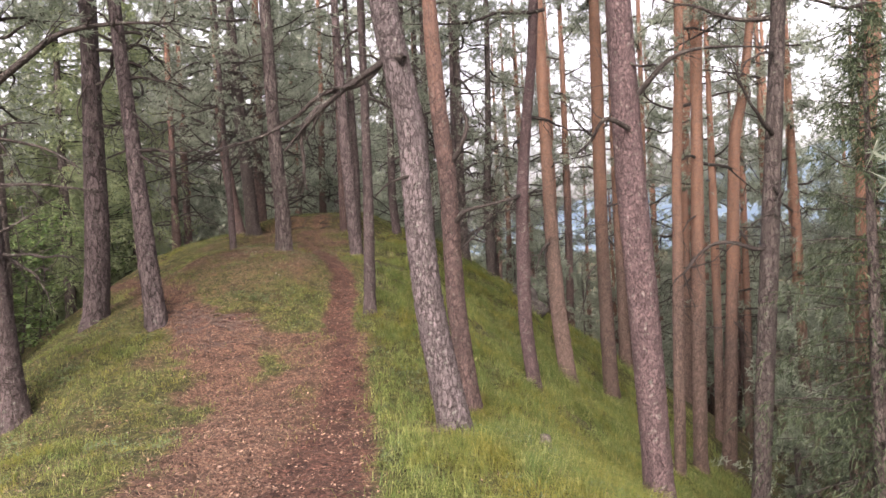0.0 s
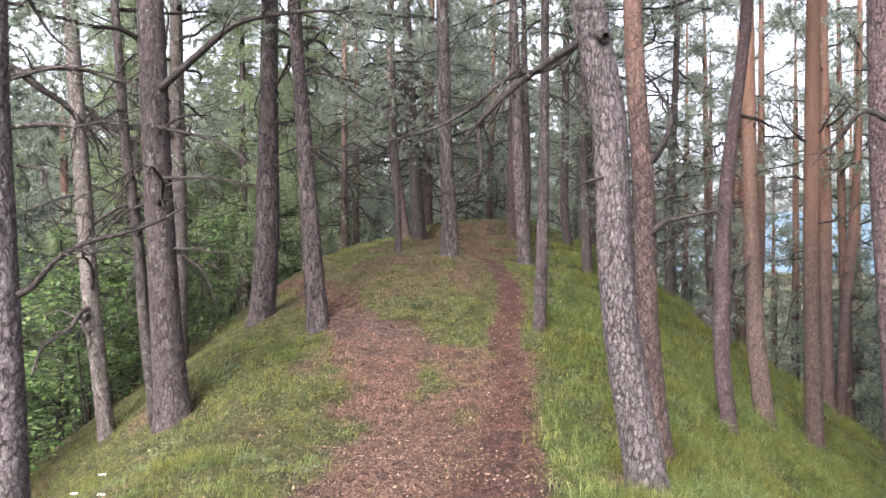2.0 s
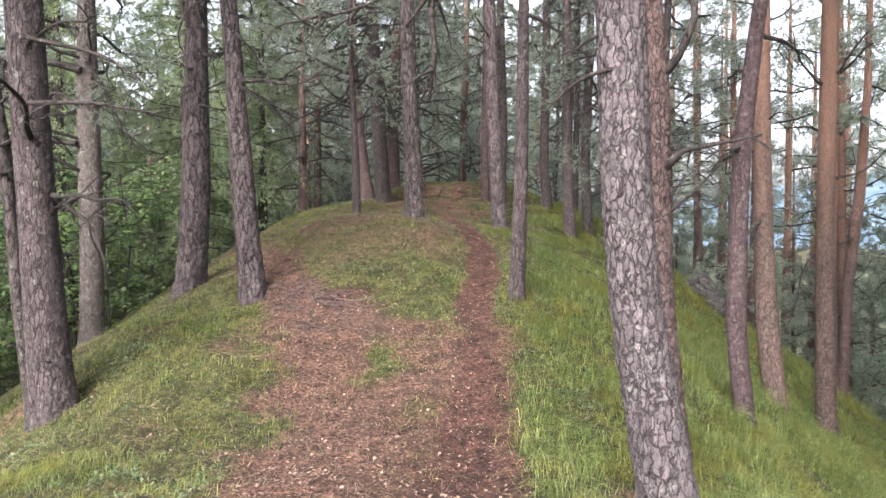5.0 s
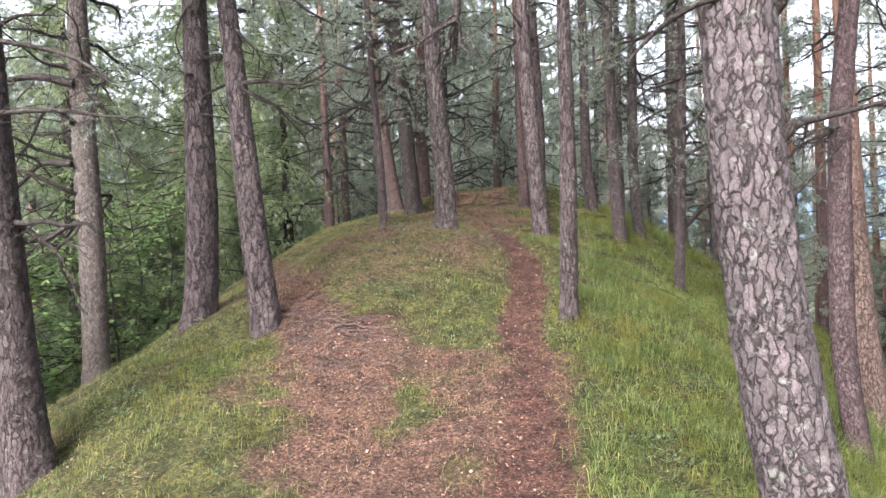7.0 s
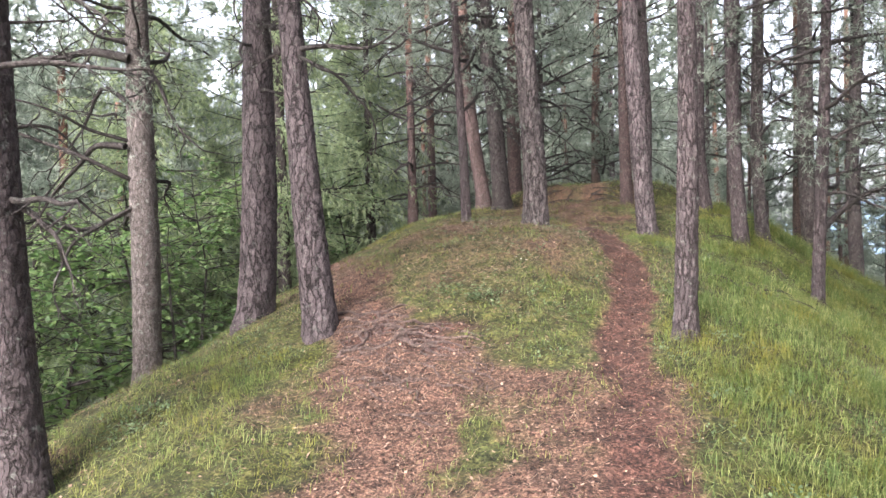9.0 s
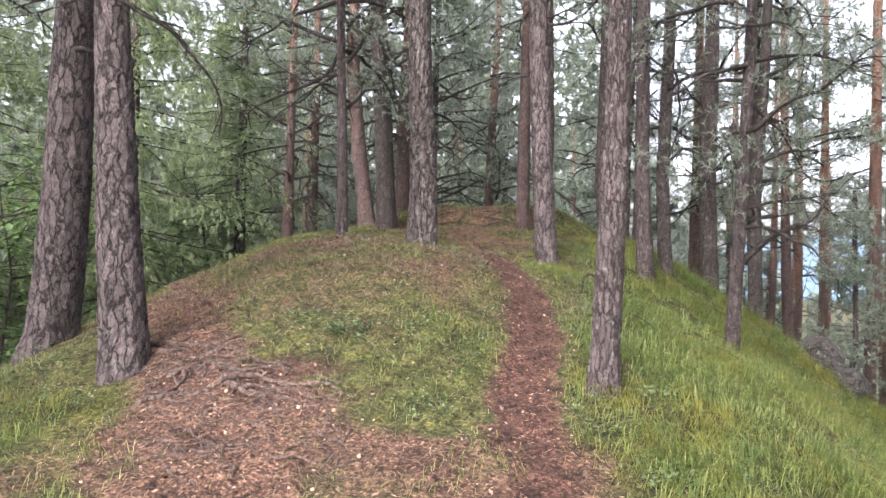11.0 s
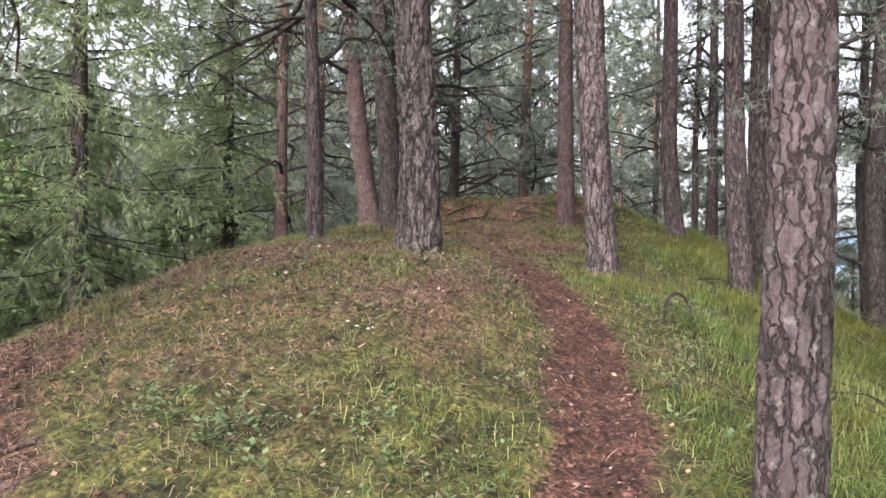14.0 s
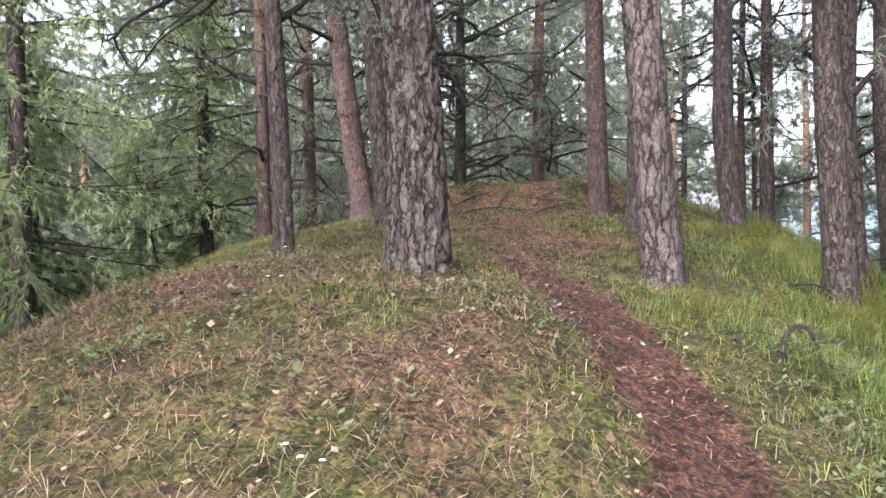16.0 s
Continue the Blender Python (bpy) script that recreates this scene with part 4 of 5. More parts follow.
arched_limbs(cluster_back, 4, 1.2, 2.4, 2.6, 553)
arched_limbs(left_back, 4, 0.8, 2.0, 2.6, 554)

# limbs that show well
limb_on(hooked, 10.95, [(0.10, 2.33), (0.15, 2.40), (0.32, 2.58), (0.46, 2.92), (0.42, 3.16), (0.35, 3.32)], 0.045, 1, 1, 0.2)
limb_on(hooked, 10.95, [(0.12, 1.51), (0.23, 1.60), (0.36, 1.74), (0.50, 1.78), (0.82, 1.85), (1.07, 1.90)], 0.036, 2, 3, 0.25)
limb_on(hooked, 11.1, [(0.14, 1.09), (0.24, 1.19), (0.35, 1.27), (0.53, 1.42), (0.76, 1.66)], 0.024, 3, 3, 0.25)
limb_on(leaning, 9.1, [(-0.25, 2.12), (-0.41, 2.09), (-0.56, 2.04), (-0.66, 1.97), (-0.72, 1.89)], 0.016, 4, 1, 0.1)
limb_on(leaning, 9.1, [(-0.25, 2.4), (-0.42, 2.35), (-0.55, 2.30), (-0.65, 2.25)], 0.014, 5, 1, 0.1)
limb_on(leaning, 9.0, [(-0.28, 3.45), (-0.47, 3.53), (-0.60, 3.42), (-0.85, 3.23), (-1.18, 2.97), (-1.47, 2.74), (-1.73, 2.50)], 0.045, 6, 6, 0.4)
limb_on(leaning, 9.0, [(-0.35, 3.75), (-0.6, 3.4), (-0.82, 3.19), (-1.24, 3.08), (-1.53, 2.87), (-1.86, 2.73), (-2.15, 2.63), (-2.41, 2.55)], 0.03, 7, 7, 0.45)
limb_on(leaning, 9.2, [(-1.24, 3.08), (-1.40, 2.93), (-1.53, 2.69), (-1.52, 2.31), (-1.59, 2.00)], 0.036, 8, 4, 0.4)
limb_on(left_big, 11.5, [(-6.85, 3.85), (-6.01, 4.37), (-5.54, 4.68), (-5.17, 4.82), (-4.63, 4.88), (-3.93, 4.81)], 0.055, 9, 8, 0.6)
limb_on(left_big, 11.5, [(-6.8, 3.2), (-6.32, 3.41), (-5.94, 3.41)], 0.025, 10, 4, 0.4)
limb_on(left_big, 11.4, [(-6.7, 2.50), (-5.95, 2.49), (-5.50, 2.42), (-5.18, 2.37)], 0.025, 11, 6, 0.4)
limb_on(left_big, 11.4, [(-6.75, 3.26), (-5.93, 3.06), (-5.49, 2.82), (-5.31, 2.70)], 0.022, 12, 6, 0.4)
limb_on(left_near, 6.7, [(-4.95, 2.42), (-4.62, 2.44), (-4.31, 2.39), (-4.00, 2.39), (-3.72, 2.40)], 0.02, 13, 4, 0.3)
limb_on(left_near, 6.7, [(-4.95, 2.12), (-4.63, 2.06), (-4.50, 1.96), (-4.43, 1.79), (-4.39, 1.71)], 0.014, 14, 3, 0.25)
limb_on(left_near, 6.7, [(-5.0, 2.81), (-4.55, 2.83), (-4.24, 2.82), (-3.88, 2.75)], 0.014, 15, 4, 0.3)
limb_on(pale_left, 15.9, [(-9.45, 3.95), (-10.08, 4.11), (-10.78, 4.14), (-11.65, 4.22), (-12.43, 4.15)], 0.06, 16, 6, 0.6)
limb_on(pale_left, 15.9, [(-9.5, 2.62), (-10.14, 2.68), (-10.61, 2.46), (-11.11, 2.13), (-11.38, 1.69), (-11.59, 1.19)], 0.045, 17, 6, 0.6)
limb_on(pale_left, 15.9, [(-9.47, 3.3), (-10.10, 3.58), (-10.59, 3.00), (-11.16, 2.41)], 0.035, 18, 6, 0.6)
limb_on(pale_left, 15.9, [(-9.4, 4.1), (-9.04, 3.55), (-8.79, 3.10), (-8.43, 2.73), (-8.09, 2.46)], 0.035, 19, 6, 0.5)
limb_on(tilted, 14.8, [(-6.05, 3.45), (-6.37, 3.33), (-6.59, 3.18)], 0.02, 20, 2, 0.3)
limb_on(tilted, 14.8, [(-6.0, 3.4), (-5.65, 3.21), (-5.43, 3.07), (-5.13, 2.98)], 0.022, 21, 4, 0.3)
limb_on(fluted, 15.9, [(-7.3, 4.95), (-7.39, 4.68), (-7.50, 4.38), (-7.41, 4.01)], 0.02, 22, 4, 0.3)
limb_on(twin, 23.2, [(-0.5, 2.95), (-0.25, 3.23), (-0.06, 3.27), (0.14, 3.23)], 0.03, 23, 3, 0.3)
limb_on(twin, 23.2, [(-0.45, 4.35), (-0.11, 4.60), (0.40, 4.74), (0.75, 4.71)], 0.03, 24, 4, 0.4)
limb_on(slope_thin, 20.2, [(0.3, 1.1), (0.48, 1.26), (0.70, 1.47), (0.95, 1.62), (1.20, 1.72), (1.44, 2.00), (1.55, 2.17)], 0.045, 25, 6, 0.5)
limb_on(small_top, 20.2, [(-5.8, 4.5), (-6.05, 4.08), (-6.64, 3.78), (-7.08, 3.58), (-7.34, 3.47)], 0.03, 26, 8, 0.6)
limb_on(small_top, 20.2, [(-5.8, 4.15), (-6.21, 3.84), (-6.72, 3.45)], 0.02, 27, 6, 0.5)
limb_on(big_right, 9.5, [(2.4, 2.6), (2.15, 2.71), (2.03, 2.67), (1.94, 2.49), (1.85, 2.40), (1.80, 2.31)], 0.028, 28, 4, 0.3)
limb_on(big_right, 9.5, [(2.5, 3.0), (2.90, 3.40), (3.39, 3.54), (4.08, 3.54)], 0.03, 29, 5, 0.4)


# ---- the wood on both flanks ----
def spruce_mesh(seed, tall, reach, each, size):
    """Boughs and sprays of a spruce: whorls of hanging boughs in tiers."""
    rng = np.random.default_rng(seed)
    stems, spray = Shape(), Shape()
    tube(stems, [(0, 0, -0.4), (0.02, 0, tall * 0.5), (0, 0, tall)], [0.13, 0.08, 0.01], 10)
    boughs, h = Shape(), 0.5
    while h < tall - 0.15:
        s = h / tall
        for k in range(6):
            turn = rng.uniform(0, 2 * math.pi)
            ln = reach * (1 - s) ** 0.85 * rng.uniform(0.65, 1.15) + 0.12
            line = limb_line((0, 0, h + rng.uniform(-0.15, 0.15)), (math.cos(turn), math.sin(turn), -0.3 + 0.6 * s), ln, rng.uniform(-0.45, 0.25), rng, 6, 0.1)
            tube(boughs, line[::2], np.linspace(0.018, 0.004, len(line[::2])), 3)
            for q in range(1, 7):
                w = line[q] - line[q - 1]
                w /= np.linalg.norm(w)
                aside = np.cross(w, (0, 0, 1))
                count = 3 + int(1.5 * ln)
                at = line[q - 1] + (line[q] - line[q - 1]) * rng.uniform(0, 1, (count, 1))
                way = w * 0.45 + aside * rng.choice([-1, 1], (count, 1)) * rng.uniform(0.2, 0.9, (count, 1)) + np.array([0, 0, -1.0]) * rng.uniform(0.35, 1.1, (count, 1))
                tip = at + way * 0.15 * (0.6 + ln * 0.3)
                end = tip + way * 0.10 + np.array([0, 0, -0.06])
                needles(spray, np.concatenate([at, tip, end]), np.concatenate([way, way, way]), each, size[0], size[1], 0.36, rng)
        h += 0.34
    return stems.mesh("trunk"), boughs.mesh("boughs"), spray.mesh("sprays", False)


def spruce_tree(seed, tall, reach, label, each=6, size=(0.115, 0.018), leaf=SPRUCE):
    tree = tagged(new("spruce_tree"), label, "tree", "spruces below the ridge")
    stem, bough, spray = spruce_mesh(seed, tall, reach, each, size)
    part("trunk", stem, BARK_DARK, tree)
    part("bough_frame", bough, DEAD_WOOD, tree)
    part("crown", spray, leaf, tree, "dark green hanging spruce sprays")
    return tree


def wild_pine(seed, crown, bark, lean, label, tall=15.2):
    tree = tagged(new("pine_tree"), label, "tree", "pines in the wood")
    rng = np.random.default_rng(seed)
    me, centre = trunk_mesh([(4.0, lean), (9.0, lean * 1.5)], 0.15 * min(1, tall / 12), 0.11 * min(1, tall / 12), tall, seed, 12, 0.3, 0.012)
    part("trunk", me, bark, tree)
    for k in range(8 if tall > 12 else 3):
        h, turn = rng.uniform(0.08, 0.5) * tall, rng.uniform(0, 6.28)
        shape = Shape()
        line = limb_line(centre(h), (math.cos(turn), math.sin(turn), rng.uniform(-0.2, 0.3)), rng.uniform(0.9, 2.4), rng.uniform(-0.8, 0.2), rng, 5, 0.25)
        bare_limb(shape, line, 0.022, rng, 6, 0.5, 1, 4)
        part("dead_limb", shape.mesh("dead_limb"), DEAD_WOOD, tree)
    dress(tree, crown, centre(tall * 0.7), 0.0, seed)
    return tree


def scatter(rng, count, box, spacing, allowed, taken):
    out, tries = [], 0
    while len(out) < count and tries < count * 60:
        tries += 1
        x, y = rng.uniform(box[0], box[1]), rng.uniform(box[2], box[3])
        if allowed(x, y) and all((x - a) ** 2 + (y - b) ** 2 > spacing ** 2 for a, b in taken + out):
            out.append((x, y))
    taken.extend(out)
    return out


planted = [(o.location.x, o.location.y) for o in scene.objects if o.name.startswith("pine_tree")]
rng = np.random.default_rng(77)


def off_ridge(x, y):
    return not (-11.0 < x < 6.5 and y < 28.5 - 4.0 * (x > 2.8)) and not (y < 8 and -12 < x < 8)


KINDS = [wild_pine(101, 0, BARK_ORANGE, 0.15, "pine with orange upper bark in the wood"), wild_pine(102, 1, BARK_RED, -0.2, "reddish pine with dead lower limbs in the wood"),
         wild_pine(103, 6, BARK_BROWN, 0.1, "low-branched brown pine in the wood"), wild_pine(104, 3, BARK_ORANGE, -0.1, "tall orange pine in the wood"),
         wild_pine(105, 4, BARK_BROWN, 0.05, "young bushy pine with needles to the ground", 6.7), wild_pine(106, 5, BARK_RED, -0.1, "half-grown pine with low green limbs in the wood", 8.7)]
used = set()


def plant(kind, key, x, y, scale, drop=0.1):
    m = pose(x, y, float(height(x, y)) - drop, 0, 0, rng.uniform(0, 360)) @ Matrix.Scale(scale, 4)
    if key in used:
        copy_thing(kind, m)
    else:
        used.add(key)
        kind.matrix_basis = m


for box, count, gap, kinds, low, high in (((6.5, 26, 5, 50), 38, 2.2, (0, 1, 3, 3), 0.85, 1.2), ((-17, -4, 29.5, 50), 5, 3.0, (2, 5, 0, 1), 0.8, 1.3), ((-6, 6, 33, 54), 4, 3.0, (0, 1, 5), 0.85, 1.1), ((2.8, 9.5, 27.5, 42), 8, 2.0, (1, 0), 0.8, 1.05), ((3, 10, 24, 40), 9, 1.6, (4, 5, 4), 0.6, 0.9),
                                          ((-32, -18, 4, 48), 24, 2.8, (2, 5, 2), 1.1, 1.6), ((7, 18, 13, 32), 12, 2.0, (0, 1), 0.9, 1.15), ((9, 24, 24, 48), 10, 2.4, (0, 3), 1.1, 1.4), ((8, 24, 6, 42), 44, 1.7, (4, 5, 5), 0.9, 1.4),
                                          ((-13, -3, 28.5, 42), 6, 2.4, (4, 5, 5), 0.55, 1.0), ((-3, 8, 31, 42), 4, 2.0, (4, 5), 0.5, 0.8), ((-28, -15.5, 8, 44), 13, 2.4, (4, 5, 5), 0.9, 1.5),
                                          # first box below: unseen pines, added to keep light off the right slope
                                          ((8.5, 17, -9, 6), 8, 2.6, (0, 1, 3), 0.9, 1.1), ((-20, 20, -26, -9), 8, 3.5, (0, 1, 3), 0.9, 1.1)):
    behind = box[3] < 0
    for x, y in scatter(rng, count, box, gap, (lambda x, y: abs(x + 1) > 3) if behind else off_ridge, planted):
        k = int(rng.choice(kinds))
        plant(KINDS[k], k, x, y, rng.uniform(low, high))


# three more pines out of view, added to shade the near spruces
for x, y in ((6.4, 4.6), (5.6, 0.4), (7.4, 1.8)):
    plant(KINDS[1], 1, x, y, 1.0)


for x, y, key, size in ((-17.5, 25.0, 2, 1.3), (-20.0, 21.0, 2, 1.4), (-16.0, 20.5, 5, 1.3), (-19.0, 14.5, 2, 1.3)):
    plant(KINDS[key], key, x, y, size)


def far_wood():
    """Tree crowns down in the valley and on the far slopes, too many to count."""
    rng = np.random.default_rng(91)
    shape = Shape()
    centres, ways = [], []
    for tree in range(1520):
        a, d = rng.uniform(radians(10), radians(178)), 52 + 140 * rng.uniform(0, 1) ** 1.5
        if tree >= 1000:
            a, d = rng.uniform(radians(88), radians(179)), rng.uniform(34, 60)
        x, y = d * math.cos(a) - 3, d * math.sin(a) + 8
        z = float(height(x, y))
        tall, wide = rng.uniform(12, 19), rng.uniform(1.8, 2.8)
        if tree >= 1000:
            tall, wide = rng.uniform(16, 26), rng.uniform(2.2, 3.2)
        k = 46
        s = rng.uniform(0.25, 1, k)
        t, r = rng.uniform(0, 6.283, k), wide * (1.05 - s) ** 0.6 * rng.uniform(0.3, 1, k)
        centres.append(np.stack([x + r * np.cos(t), y + r * np.sin(t), z + s * tall], -1))
        ways.append(np.stack([np.cos(t), np.sin(t), np.full(k, -0.1)], -1) * 0.6)
    needles(shape, np.concatenate(centres), np.concatenate(ways), 8, 0.66, 0.23, 0.8, rng)
    ob = new("far_wood", shape.mesh("far_wood", False))
    ob.data.materials.append(NEEDLES)
    tagged(ob, "distant conifer wood down in the valley", "wood", kind="stuff")


far_wood()

SPRUCES = [spruce_tree(201, 9.0, 2.3, "dark green spruce with hanging boughs below the ridge"), spruce_tree(202, 6.0, 1.9, "young bushy spruce below the ridge")]
for x, y in scatter(rng, 19, (-23, -11.2, 5, 42), 2.6, lambda x, y: x < (-13.8 if y < 26 else -12.6), planted):
    k = int(rng.integers(2))
    plant(SPRUCES[k], "s%d" % k, x, y, rng.uniform(0.9, 1.4), 0.0)
for x, y, size in ((-11.8, 23.4, 1.1), (-11.4, 27.6, 1.0), (-13.8, 25.6, 1.25)):
    k = int(rng.integers(2))
    plant(SPRUCES[k], "s%d" % k, x, y, size, 0.0)
# near spruces take the needle colour with shade painted in
NEAR_SPRUCE = spruce_tree(203, 8.6, 2.2, "spruce with thin hanging boughs on the slope, shade put into its needle colour", 2, (0.15, 0.015), SHADED_SPRUCE)
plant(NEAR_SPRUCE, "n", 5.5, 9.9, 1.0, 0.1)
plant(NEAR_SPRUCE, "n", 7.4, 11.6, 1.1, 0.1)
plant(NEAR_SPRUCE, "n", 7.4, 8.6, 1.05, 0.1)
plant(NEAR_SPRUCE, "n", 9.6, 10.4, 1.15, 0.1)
plant(SPRUCES[0], "s0", 11.0, 14.0, 1.2, 0.1)


def sapling(seed, tall, count):
    """A young broadleaf tree: a few stems and flat layers of leaves."""
    rng = np.random.default_rng(seed)
    tree = tagged(new("broadleaf_sapling"), "young broadleaf tree with bright green leaves below the bank", "tree", "broadleaf saplings")
    stems, leaves = Shape(), Shape()
    main = limb_line((0, 0, -0.2), (0.05, 0.02, 1), tall, 0.2, rng, 8, 0.06)
    tube(stems, main, np.linspace(0.03, 0.006, len(main)), 7)
    for k in range(count):
        i = rng.integers(2, len(main))
        turn = rng.uniform(0, 6.28)
        line = limb_line(main[i], (math.cos(turn), math.sin(turn), 0.25), rng.uniform(0.5, 1.5), -0.35, rng, 5, 0.15)
        twig = Shape()
        tube(twig, line, np.linspace(0.012, 0.003, len(line)), 4)
        part("branch", twig.mesh("branch"), DEAD_WOOD, tree)
        n = 26
        t = rng.uniform(0.25, 1, n) * (len(line) - 1)
        at = line[t.astype(int)] + (line[np.minimum(t.astype(int) + 1, len(line) - 1)] - line[t.astype(int)]) * (t % 1)[:, None]
        d = rng.normal(size=(n, 3)) * np.array([1, 1, 0.25])
        d /= np.linalg.norm(d, axis=1, keepdims=True)
        at = at + d * 0.05
        s = np.cross(d, np.array([0, 0, 1]) + rng.normal(size=(n, 3)) * 0.25)
        s /= np.linalg.norm(s, axis=1, keepdims=True)
        ln = rng.uniform(0.07, 0.13, (n, 1))
        sag = np.array([0, 0, -0.02])
        v = np.stack([at, at + d * ln * 0.45 + s * ln * 0.33, at + d * ln + sag, at + d * ln * 0.45 - s * ln * 0.33], 1)
        o = np.arange(n)[:, None] * 4
        leaves.add(v.reshape(-1, 3), np.concatenate([o + [0, 1, 2], o + [0, 2, 3]]))
    part("stem", stems.mesh("stem"), DEAD_WOOD, tree)
    part("foliage", leaves.mesh("foliage", False), LEAVES, tree)
    return tree


BUSHES = [sapling(301, 3.4, 34), sapling(302, 2.4, 26)]
for k, (x, y, s) in enumerate(((-9.9, 13.8, 1.0), (-10.8, 15.2, 1.25), (-9.2, 10.6, 0.9), (-10.6, 12.2, 1.2), (-8.9, 9.2, 0.8), (-11.0, 17.6, 1.3), (-10.6, 18.6, 1.1),
                               (-8.2, 8.0, 0.8), (-11.8, 13.4, 1.4), (-12.3, 19.5, 1.4), (-9.6, 11.8, 0.7), (-11.6, 10.4, 1.3), (-12.6, 24.0, 1.3), (-11.6, 26.5, 1.1), (-10.2, 14.6, 0.8), (-9.9, 17.2, 0.9), (-12.2, 15.6, 1.5), (-12.8, 17.4, 1.5), (-13.0, 12.0, 1.5), (-10.4, 9.2, 1.1), (-12.2, 8.4, 1.4), (-13.4, 14.0, 1.6), (-11.4, 20.8, 1.2), (-13.3, 19.0, 1.5))):
    plant(BUSHES[k % 2], "b%d" % (k % 2), x, y, s, 0.0)


# ---- grass, litter and small things ----
def lie(x, y):
    """The ground's height with its small humps and the worn path."""
    x, y = np.asarray(x, float), np.asarray(y, float)
    return height(x, y) + humps(x, y) - 0.05 * masks(x, y)[1] * step(y, 30, 25)


def tussock(x, y):
    """Where grass grows in tufts: about -1 to 1, at three sizes."""
    return np.array([noise.noise((a * 1.1, b * 1.1, 9)) + 0.6 * noise.noise((a * 3.3, b * 3.3, 4)) + 0.55 * noise.noise((a * 8.5, b * 8.5, 2)) for a, b in zip(x, y)])


def build_grass():
    rng = np.random.default_rng(5)
    shape = Shape()
    n = 620000
    x, y = rng.uniform(-9.0, 7.5, n), 2.0 + 25.0 * rng.uniform(0, 1, n)
    dense = rng.uniform(0, 1, n) < np.interp(x, [-3, -1.5, 4, 7.5], [0.85, 1.0, 1.0, 0.4])
    x, y = x[dense], y[dense]
    n = len(x)
    bare, soil, green = masks(x, y)
    clump = tussock(x, y)
    right = step(x, -2.4, -0.8)
    left = step(x, -3.0, -4.6) * step(y, 15.5, 13.5)
    knoll = np.exp(-(((x + 4.5) / 2.5) ** 2 + ((y - 17.8) / 2.6) ** 2) ** 2)
    want = green * (1 - bare) ** 1.4 * (1 - soil) ** 2 * (1 - 0.1 * knoll) * (0.42 - 0.16 * knoll + (1.0 + 0.4 * knoll) * clump + 0.42 * right)
    keep = rng.uniform(0, 1, n) < want
    x, y, clump, right, left, knoll = (v[keep] for v in (x, y, clump, right, left, knoll))
    k = len(x)
    tall = (0.07 + 0.085 * right + 0.02 * left) * rng.uniform(0.45, 1.6, k) * (1 + 0.85 * np.clip(clump, -0.7, 1.1))
    # blades of one tuft lean its way
    turn = 3.0 * np.array([noise.noise((a * 2.2, b * 2.2, 21)) for a, b in zip(x, y)]) * 2 + rng.normal(0, 1.1, k)
    lean = rng.uniform(0.5, 2.2, k)
    d = np.stack([np.cos(turn), np.sin(turn), np.zeros(k)], -1)
    s = np.stack([-np.sin(turn), np.cos(turn), np.zeros(k)], -1) * (0.0019 + 0.0005 * right)[:, None] * rng.uniform(0.7, 1.5, (k, 1))
    base = np.stack([x, y, lie(x, y) - 0.01], -1)
    up = np.array([0, 0, 1.0])
    mid = base + up * (tall * 0.6)[:, None] + d * (tall * lean * 0.25)[:, None]
    tip = base + up * (tall * (1 - 0.35 * lean))[:, None] + d * (tall * lean)[:, None]
    v = np.stack([base - s, base + s, mid + s * 0.8, mid - s * 0.8, tip], 1)
    o = np.arange(k)[:, None] * 5
    shape.add(v.reshape(-1, 3), np.concatenate([o + [0, 1, 2], o + [0, 2, 3], o + [3, 2, 4]]))
    ob = new("grass", shape.mesh("grass", False))
    ob.data.materials.append(GRASS)
    tagged(ob, "tufted meadow grass on the ridge and its slope", "grass", kind="stuff")


build_grass()


def build_litter():
    rng = np.random.default_rng(6)
    n = 210000
    x, y = rng.uniform(-8.5, 2.5, n), rng.uniform(3.5, 27.0, n)
    bare, soil, green = masks(x, y)
    knoll = np.exp(-(((x + 4.5) / 2.6) ** 2 + ((y - 17.6) / 2.6) ** 2) ** 2)
    keep = rng.uniform(0, 1, n) < np.maximum(np.maximum(bare * 0.9, soil * 0.5), 0.06 + 0.55 * knoll)
    x, y = x[keep], y[keep]
    k = len(x)
    thin = rng.uniform(0, 1, k) < 0.6
    ln = np.where(thin, rng.uniform(0.03, 0.09, k), rng.uniform(0.012, 0.038, k))
    wd = np.where(thin, rng.uniform(0.0014, 0.0035, k), ln * rng.uniform(0.3, 0.6, k))
    turn = rng.uniform(0, 6.283, k)
    d = np.stack([np.cos(turn), np.sin(turn), rng.normal(size=k) * 0.35], -1) * ln[:, None] / 2
    s = np.stack([-np.sin(turn), np.cos(turn), rng.normal(size=k) * 0.35], -1) * wd[:, None]
    c = np.stack([x, y, lie(x, y) + 0.014 * rng.uniform(0.1, 1.3, k)], -1)
    v = np.stack([c - d, c + s, c + d, c - s], 1)
    o = np.arange(k)[:, None] * 4
    shape = Shape()
    shape.add(v.reshape(-1, 3), np.concatenate([o + [0, 1, 2], o + [0, 2, 3]]))
    ob = new("leaf_litter", shape.mesh("leaf_litter", False))
    ob.data.materials.append(LITTER)
    tagged(ob, "dry brown needles, bark flakes and leaf litter on the path", "litter", kind="stuff")


build_litter()


